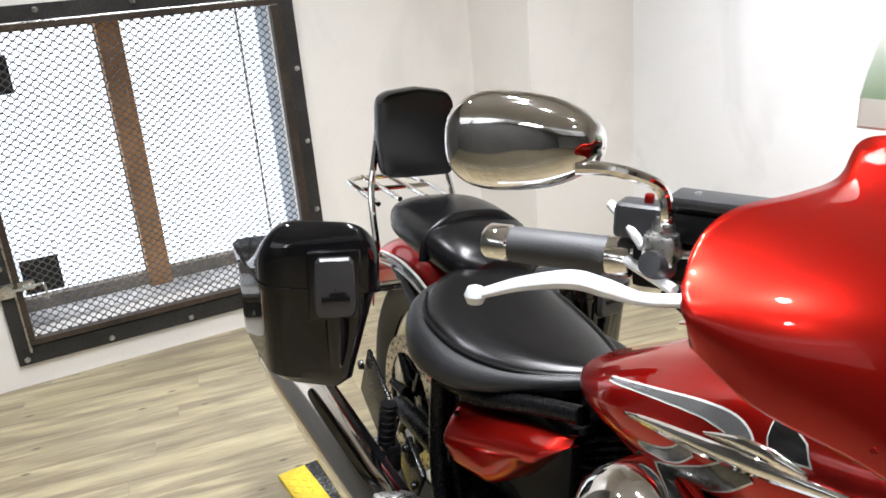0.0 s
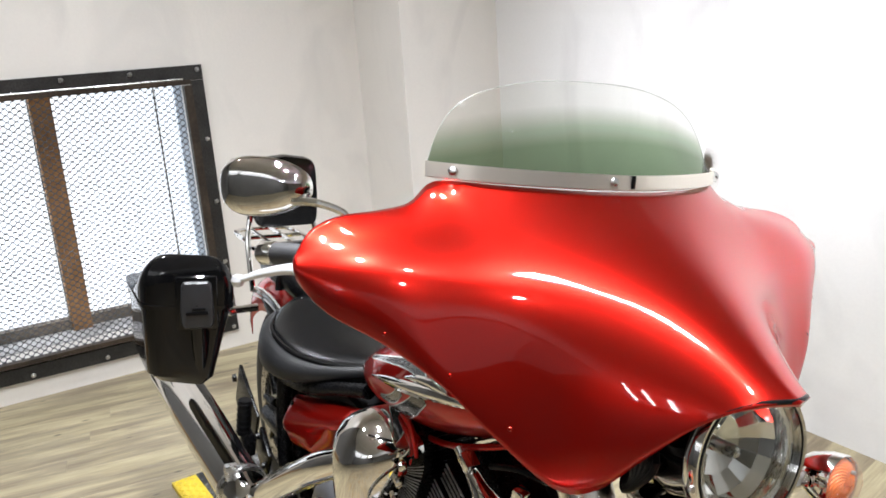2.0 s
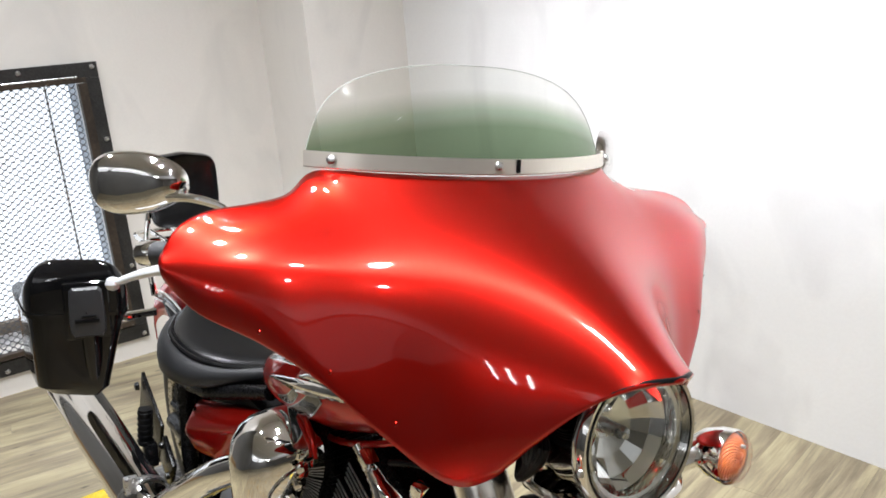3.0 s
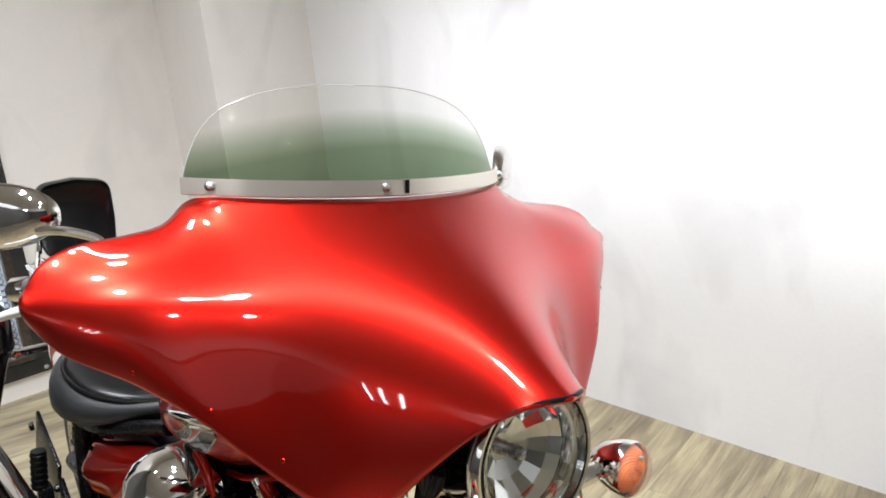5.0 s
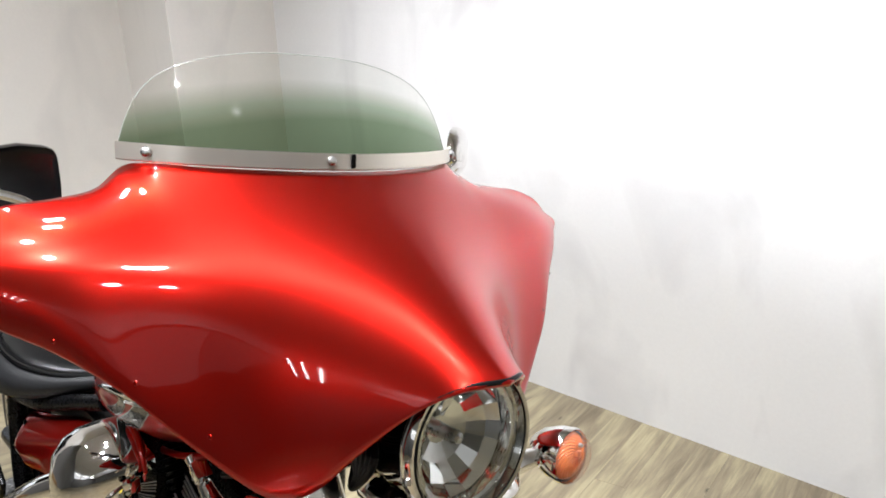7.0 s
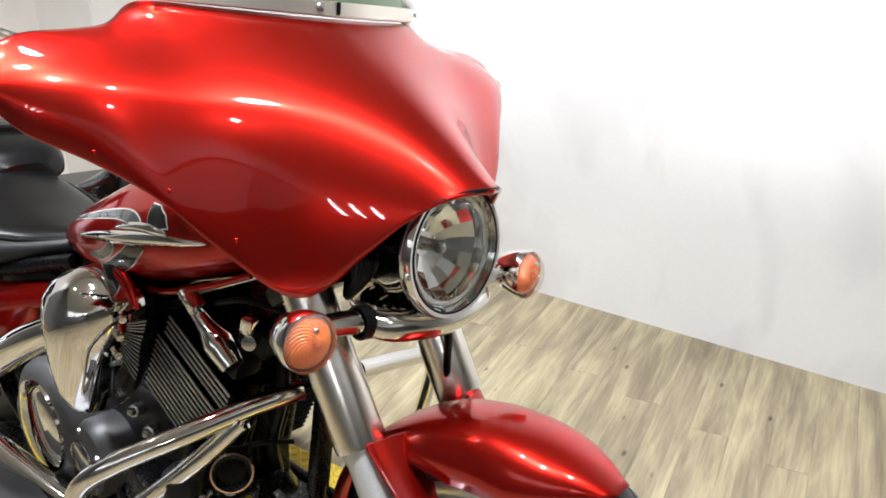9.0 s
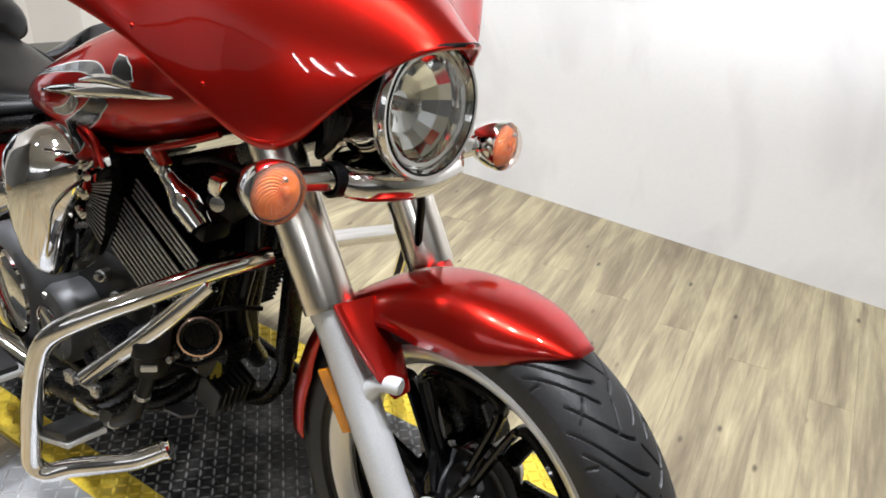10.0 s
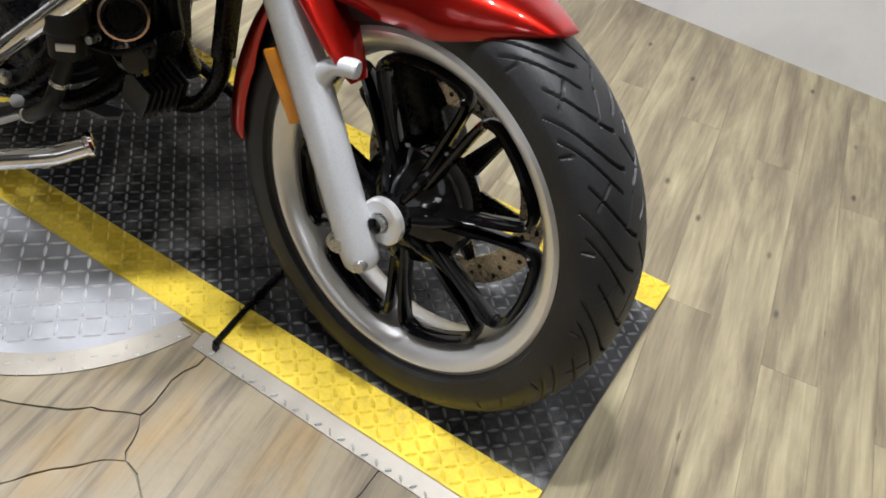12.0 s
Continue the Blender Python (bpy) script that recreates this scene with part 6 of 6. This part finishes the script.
bp("peg_mount", joined(block(0.05, 0.03, 0.06, pose(-1.40, -0.280, 0.375), 0.01), block(0.09, 0.012, 0.09, pose(-1.36, -0.25, 0.36, 0, 30, 0), 0.004), lathe([(0.0, 0.01), (0.008, 0.008), (0.009, 0.0)], toward((-1.33, -0.258, 0.34), (0, -1, 0)), 10), lathe([(0.0, 0.01), (0.008, 0.008), (0.009, 0.0)], toward((-1.37, -0.258, 0.40), (0, -1, 0)), 10)), BLACK_PAINT, fp)

# -- crash bars, footboards, pedal, small gear
CB = [(-0.40, -0.045, 0.560), (-0.43, -0.12, 0.545), (-0.47, -0.22, 0.518), (-0.53, -0.305, 0.475), (-0.575, -0.335, 0.425), (-0.605, -0.345, 0.33), (-0.638, -0.345, 0.21), (-0.645, -0.343, 0.165), (-0.632, -0.328, 0.148), (-0.602, -0.300, 0.161), (-0.548, -0.268, 0.183), (-0.508, -0.242, 0.200), (-0.490, -0.222, 0.211), (-0.474, -0.200, 0.222)]
for line in (CB, [(x + 0.01, -1.40 * y, z - 0.03 * min(1, (abs(y) - 0.045) / 0.15)) for x, y, z in CB]):
    bp("crash_bar", tube(line, 0.0165, 16, 7), CHROME, None, "chrome engine guard bar")
bp("brace_tube", tube([(-0.428, -0.139, 0.528), (-0.495, -0.205, 0.435), (-0.605, -0.260, 0.322)], 0.0155, 14, 4), CHROME, None, "chrome brace tube")
for s in (-1, 1):
    fb = bp("footboard", block(0.23, 0.095, 0.014, pose(-0.955, s * 0.315, 0.225, 0, 4, 0), 0.006, 3), ALU, None, "silver footboard")
    bp("rubber_pad", block(0.222, 0.088, 0.013, pose(-0.955, s * 0.315, 0.2375, 0, 4, 0), 0.005, 2), RUBBER, fb, "black rubber footboard pad")
    bp("board_bracket", block(0.06, 0.16, 0.02, pose(-0.93, s * 0.22, 0.205), 0.005), BLACK_PAINT, fb)
ped = bp("brake_pedal", tube([(-0.76, -0.21, 0.215), (-0.68, -0.24, 0.225), (-0.60, -0.255, 0.255), (-0.53, -0.27, 0.29)], 0.010, 10), CHROME, None, "chrome brake pedal")
bp("pedal_pad", block(0.10, 0.062, 0.014, pose(-0.575, -0.305, 0.262, 0, -22, 0), 0.005), RUBBER, ped, "ribbed black pedal rubber")
bp("pedal_plate", block(0.104, 0.066, 0.010, pose(-0.571, -0.305, 0.250, 0, -22, 0), 0.004), ALU, ped, "silver pedal plate")
rsv = bp("brake_reservoir", lathe([(0.0, 0.045), (0.026, 0.044), (0.031, 0.039), (0.033, 0.032), (0.033, 0.012), (0.030, 0.008), (0.027, 0.006), (0.026, -0.030), (0.014, -0.036), (0.0, -0.036)], pose(-0.512, -0.197, 0.384), 28), HOSE, None, "round black brake fluid reservoir")
bp("level_window", block(0.006, 0.026, 0.011, pose(-0.490, -0.213, 0.376, 0, 0, -40), 0.002), WHITE_INK, rsv, "pale level window")
bp("reservoir_hose", tube([(-0.512, -0.197, 0.352), (-0.525, -0.208, 0.305), (-0.545, -0.215, 0.262), (-0.600, -0.220, 0.218), (-0.655, -0.219, 0.202), (-0.710, -0.215, 0.188), (-0.750, -0.200, 0.205)], 0.0125, 12), HOSE, rsv, "thick black rubber hose")
bp("bracket_arm", joined(tube([(-0.545, -0.185, 0.380), (-0.585, -0.185, 0.352), (-0.605, -0.180, 0.300)], 0.006, 8), block(0.03, 0.012, 0.05, pose(-0.605, -0.185, 0.310, 0, 20, 0), 0.003)), BLACK_PAINT, rsv)
for x, y, z in ((-0.482, -0.180, 0.384), (-0.548, -0.205, 0.384)):
    bp("reservoir_screw", lathe([(0.0, 0.007), (0.006, 0.006), (0.007, 0.0), (0.007, -0.02)], toward((x, y, z), (0.5, -0.8, 0.2)), 8), STEEL, rsv)
bp("master_cylinder", joined(block(0.10, 0.05, 0.05, pose(-0.62, -0.19, 0.335, 0, 25, 0), 0.012), block(0.04, 0.04, 0.07, pose(-0.575, -0.185, 0.32, 0, 10, 0), 0.01), tube([(-0.66, -0.2, 0.36), (-0.70, -0.21, 0.31), (-0.66, -0.215, 0.28)], 0.008, 8)), BLACK_PAINT, None, "black rear master cylinder")
hn = bp("horn", lathe([(0.0, 0.008), (0.023, 0.006), (0.026, 0.012), (0.031, 0.014), (0.034, 0.008), (0.034, -0.006), (0.024, -0.03), (0.0, -0.034)], toward((-0.478, -0.128, 0.412), (0.8, -0.55, 0.15)), 32), BLACK_PAINT, None, "round black horn")
bp("horn_ring", lathe([(0.031, 0.013), (0.035, 0.012), (0.0365, 0.006), (0.0345, 0.0)], toward((-0.478, -0.128, 0.412), (0.8, -0.55, 0.15)), 32), mat("copper_chrome", (0.62, 0.42, 0.33), 0.15, 1.0), hn, "bronzed chrome ring")
bp("front_engine_cover", joined(block(0.030, 0.07, 0.20, pose(-0.525, -0.02, 0.43, 0, -4, 0), 0.010, 3), block(0.05, 0.06, 0.05, pose(-0.51, -0.045, 0.345, 0, 12, 0), 0.012, 3)), BLACK_PAINT, None, "black cover before the engine")
bp("down_tube", joined(block(0.024, 0.036, 0.26, pose(-0.402, 0.0, 0.470, 0, 6, 0), 0.007, 3), tube([(-0.413, 0.0, 0.36), (-0.425, 0.0, 0.30), (-0.475, 0.0, 0.232), (-0.56, 0.0, 0.205), (-0.72, 0.0, 0.20)], 0.015, 12, 5)), BLACK_PAINT, None, "black frame down tube")
bp("front_pipe", tube([(-0.50, -0.06, 0.54), (-0.51, -0.075, 0.46), (-0.53, -0.085, 0.38), (-0.57, -0.09, 0.31)], 0.014, 12, 4), BLACK_PAINT, None, "black front pipe")
bp("neck_tube", tube([(-0.47, 0.02, 0.54), (-0.44, 0.01, 0.62), (-0.42, 0.0, 0.72)], 0.018, 12, 4), BLACK_PAINT, None, "black neck tube")
rec = bp("rectifier", block(0.05, 0.075, 0.055, pose(-0.530, -0.045, 0.245, 0, 20, 0), 0.008), ENGINE, None, "dark finned rectifier")
for k in range(7):
    bp("rectifier_fin", block(0.060, 0.0035, 0.064, pose(-0.526, -0.082 + 0.0125 * k, 0.247, 0, 20, 0), 0.001, 1), ENGINE, rec, smooth=False)
bp("belly_plate", slab([(-0.030, -0.016), (0.020, -0.020), (0.038, -0.004), (0.026, 0.016), (-0.022, 0.018)], 0.0, 0.006, pose(-0.585, -0.100, 0.190, 0, -8, 10)), COVER, None, "scuffed grey belly plate", smooth=False)
for bm in (tube([(-0.50, -0.08, 0.48), (-0.52, -0.12, 0.40), (-0.60, -0.15, 0.36), (-0.70, -0.16, 0.36)], 0.013, 10), tube([(-0.44, -0.05, 0.62), (-0.42, -0.07, 0.55), (-0.46, -0.06, 0.45), (-0.50, -0.02, 0.36)], 0.011, 10), tube([(-0.56, -0.17, 0.30), (-0.60, -0.18, 0.24), (-0.68, -0.18, 0.22)], 0.010, 10)):
    bp("engine_hose", bm, BLACK_PLASTIC, None, "black rubber hose")
bp("oil_filter", lathe([(0.0, 0.055), (0.03, 0.054), (0.036, 0.045), (0.038, -0.04), (0.0, -0.04)], toward((-0.58, -0.05, 0.30), (0.9, -0.3, 0.1)), 24), BLACK_GLOSS, None, "black oil filter")
bp("side_stand", joined(tube([(-0.78, 0.15, 0.20), (-0.72, 0.24, 0.10), (-0.68, 0.295, 0.045)], 0.012, 10), block(0.07, 0.05, 0.008, pose(-0.675, 0.30, 0.038, 5.9), 0.003)), BLACK_PAINT, None, "black side stand, down")

# -- bolts, clamps and links low on the engine
for x, y, z, r in ((-0.60, -0.165, 0.365, 0.009), (-0.575, -0.150, 0.312, 0.008), (-0.645, -0.175, 0.300, 0.009), (-0.565, -0.130, 0.452, 0.007), (-0.705, -0.150, 0.392, 0.008), (-0.755, -0.150, 0.415, 0.008), (-0.53, -0.10, 0.335, 0.008), (-0.62, -0.160, 0.418, 0.007)):
    bp("engine_bolt", lathe([(0.0, 0.010), (r * 0.8, 0.009), (r, 0.006), (r, 0.0), (r * 1.5, -0.001), (r * 1.5, -0.03)], toward((x, y, z), (0.45, -0.85, 0.2)), 8), STEEL, None, "zinc hex bolt")
bp("pedal_link", joined(tube([(-0.715, -0.236, 0.262), (-0.665, -0.237, 0.268), (-0.620, -0.236, 0.276)], 0.005, 8), block(0.034, 0.014, 0.022, pose(-0.705, -0.240, 0.264, 0, -8, 0), 0.004), block(0.022, 0.014, 0.020, pose(-0.622, -0.238, 0.277, 0, -8, 0), 0.004)), STEEL, None, "steel pedal link")
for x, y, z, d in ((-0.525, -0.208, 0.305, (-0.3, -0.2, -1)), (-0.600, -0.220, 0.218, (-1, -0.05, -0.5)), (-0.710, -0.215, 0.188, (-1, 0.1, -0.1))):
    bp("hose_clamp", lathe([(0.0127, -0.004), (0.0142, -0.003), (0.0142, 0.003), (0.0127, 0.004)], toward((x, y, z), d), 14), STEEL, None, "steel hose clamp")
for K in ([(-0.50, -0.16, 0.33), (-0.53, -0.185, 0.315), (-0.58, -0.19, 0.335), (-0.60, -0.18, 0.37)], [(-0.46, -0.09, 0.37), (-0.50, -0.13, 0.345), (-0.56, -0.16, 0.35)], [(-0.43, -0.04, 0.45), (-0.45, -0.09, 0.46), (-0.50, -0.12, 0.44), (-0.55, -0.13, 0.47)]):
    bp("engine_wire", tube(K, 0.0045, 8), BLACK_PLASTIC, None, "black wiring")
bp("bar_tip", lathe([(0.0, 0.006), (0.015, 0.005), (0.0195, 0.001), (0.0195, -0.005), (0.016, -0.008)], toward((-0.472, -0.197, 0.224), (0.53, 0.76, 0.38)), 24), CHROME, None, "flanged chrome bar tip")


# ---- floor pieces ----
from mathutils import noise as mn


def voronoi(points, x0, x1, y0, y1):
    for i, p in enumerate(points):
        poly = [np.array(c) for c in ((x0, y0), (x1, y0), (x1, y1), (x0, y1))]
        for k, q in enumerate(points):
            if k == i:
                continue
            mid, nrm = (p + q) / 2, q - p
            out = []
            for a, b in zip(poly, poly[1:] + poly[:1]):
                da, db = (a - mid) @ nrm, (b - mid) @ nrm
                if da <= 0:
                    out.append(a)
                if (da < 0) != (db < 0):
                    out.append(a + (b - a) * da / (da - db))
            poly = out
            if len(poly) < 3:
                break
        if len(poly) >= 3:
            yield p, poly


SX0, SX1, SY0, SY1 = -1.25, 1.6, -2.4, PY0 - 0.004
rng = np.random.default_rng(5)
floor_ob = bpy.data.objects["floor"]
seeds = [np.array([x + rng.uniform(-0.15, 0.15), y + rng.uniform(-0.12, 0.12)]) for x in np.arange(SX0, SX1, 0.40) for y in np.arange(SY0, SY1, 0.33)]
to_lift = LIFT.inverted()
near = [(-0.282, -0.357), (-0.222, -0.423), (-0.071, -0.323), (-0.132, -0.493), (0.14, -0.45), (-0.45, -0.55), (0.35, -0.28)]
seeds = [s for s in seeds if not (-0.62 < s[0] < 0.5 and s[1] > -0.72)] + [np.array((to_lift @ Vector((x, y, 0)))[:2]) for x, y in near]
for c, poly in voronoi(seeds, SX0, SX1, SY0, SY1):
    mid = np.mean(poly, axis=0)
    fine = []
    for a, b in zip(poly, poly[1:] + poly[:1]):
        n = max(1, int(np.linalg.norm(b - a) / 0.02))
        for k in range(n):
            p = a + (b - a) * k / n
            sway = mn.noise_vector(Vector((p[0] * 7, p[1] * 7, 0.3))) * 0.030 + mn.noise_vector(Vector((p[0] * 30, p[1] * 30, 2.3))) * 0.008
            if p[1] < SY1 - 0.004:
                p = p + np.array([sway.x, min(sway.y, SY1 - p[1])])
            d = mid - p
            fine.append(p + d / (np.linalg.norm(d) + 1e-9) * (0.0008 + 0.0016 * rng.random()))
    part("stone", slab([(p[0], p[1]) for p in fine], -0.007, -0.0005 - 0.001 * rng.random()), STONE, floor_ob, m=LIFT, smooth=False)

PW, PL = 0.098, 1.22


def trimmed(poly, nx, ny, d):
    """The part of a convex outline where nx x + ny y <= d."""
    out = []
    for (ax, ay), (bx_, by_) in zip(poly, poly[1:] + poly[:1]):
        da, db = nx * ax + ny * ay - d, nx * bx_ + ny * by_ - d
        if da <= 0:
            out.append((ax, ay))
        if (da < 0) != (db < 0):
            f = da / (da - db)
            out.append((ax + (bx_ - ax) * f, ay + (by_ - ay) * f))
    return out


plank_bm = block(PW - 0.0004, PL - 0.0004, 0.0055, None, 0.0004, 1)
plank_mesh = bpy.data.meshes.new("plank")
plank_bm.to_mesh(plank_mesh)
plank_bm.free()
plank_mesh.materials.append(PLANK)
to_room = ROOM.inverted() @ LIFT
edge_a, edge_b = to_room @ Vector((-3, SY1, 0)), to_room @ Vector((3, SY1, 0))
ex, ey = edge_b.x - edge_a.x, edge_b.y - edge_a.y
SEAM = -1.20


def lift_side(p, q):
    """The side to the right of the line from p to q, given in the lift's axes."""
    a, b = to_room @ Vector((*p, 0)), to_room @ Vector((*q, 0))
    nx, ny = -(b.y - a.y), b.x - a.x
    return nx, ny, nx * a.x + ny * a.y


# two runs of planks, laid at a slant to one another
RUNS = [(-8.7, (-2.2, 0.0), [(-1, 0, -XW), (1, 0, SEAM), (0, 1, YW), (0, -1, 2.9)]),
        (10.5, (0.6, 0.4), [(-1, 0, -SEAM), (1, 0, 2.5), (0, 1, YW), (ey, -ex, ey * edge_a.x - ex * edge_a.y)]),
        (10.5, (2.0, -1.5), [lift_side((SX1, -3), (SX1, 3)), (1, 0, 2.5), (-ey, ex, ex * edge_a.y - ey * edge_a.x), (0, -1, 2.9)]),
        (10.5, (0.2, -2.6), [(-1, 0, -SEAM), lift_side((SX1, 3), (SX1, -3)), lift_side((-3, SY0 + 0.03), (3, SY0 + 0.03)), (0, -1, 2.9)])]
for turn, (cx, cy), sides in RUNS:
    lay = pose(cx, cy, 0, 0, 0, turn)
    back = lay.inverted()
    for i in range(-28, 29):
        for k in range(-4, 4):
            x, y = (i + 0.5) * PW, (k + (i * 0.47 % 1)) * PL
            w, h = PW / 2 - 0.0002, PL / 2 - 0.0002
            full = [tuple((lay @ Vector((x + a * w, y + b * h, 0)))[:2]) for a, b in ((-1, -1), (1, -1), (1, 1), (-1, 1))]
            poly = full
            for side in sides:
                poly = trimmed(poly, *side) if poly else poly
            if len(poly) < 3:
                continue
            own = [tuple((back @ Vector((a, b, 0)))[:2]) for a, b in poly]
            if max(a for a, b in own) - min(a for a, b in own) < 0.006 or max(b for a, b in own) - min(b for a, b in own) < 0.03:
                continue
            if poly == full:
                ob = new("plank", plank_mesh)
            else:
                ob = part("plank", slab([(a - x, b - y) for a, b in own], -0.00275, 0.00275), PLANK, None, smooth=False)
            ob.parent = floor_ob
            ob.matrix_local = ROOM @ lay @ pose(x, y, -0.00275)
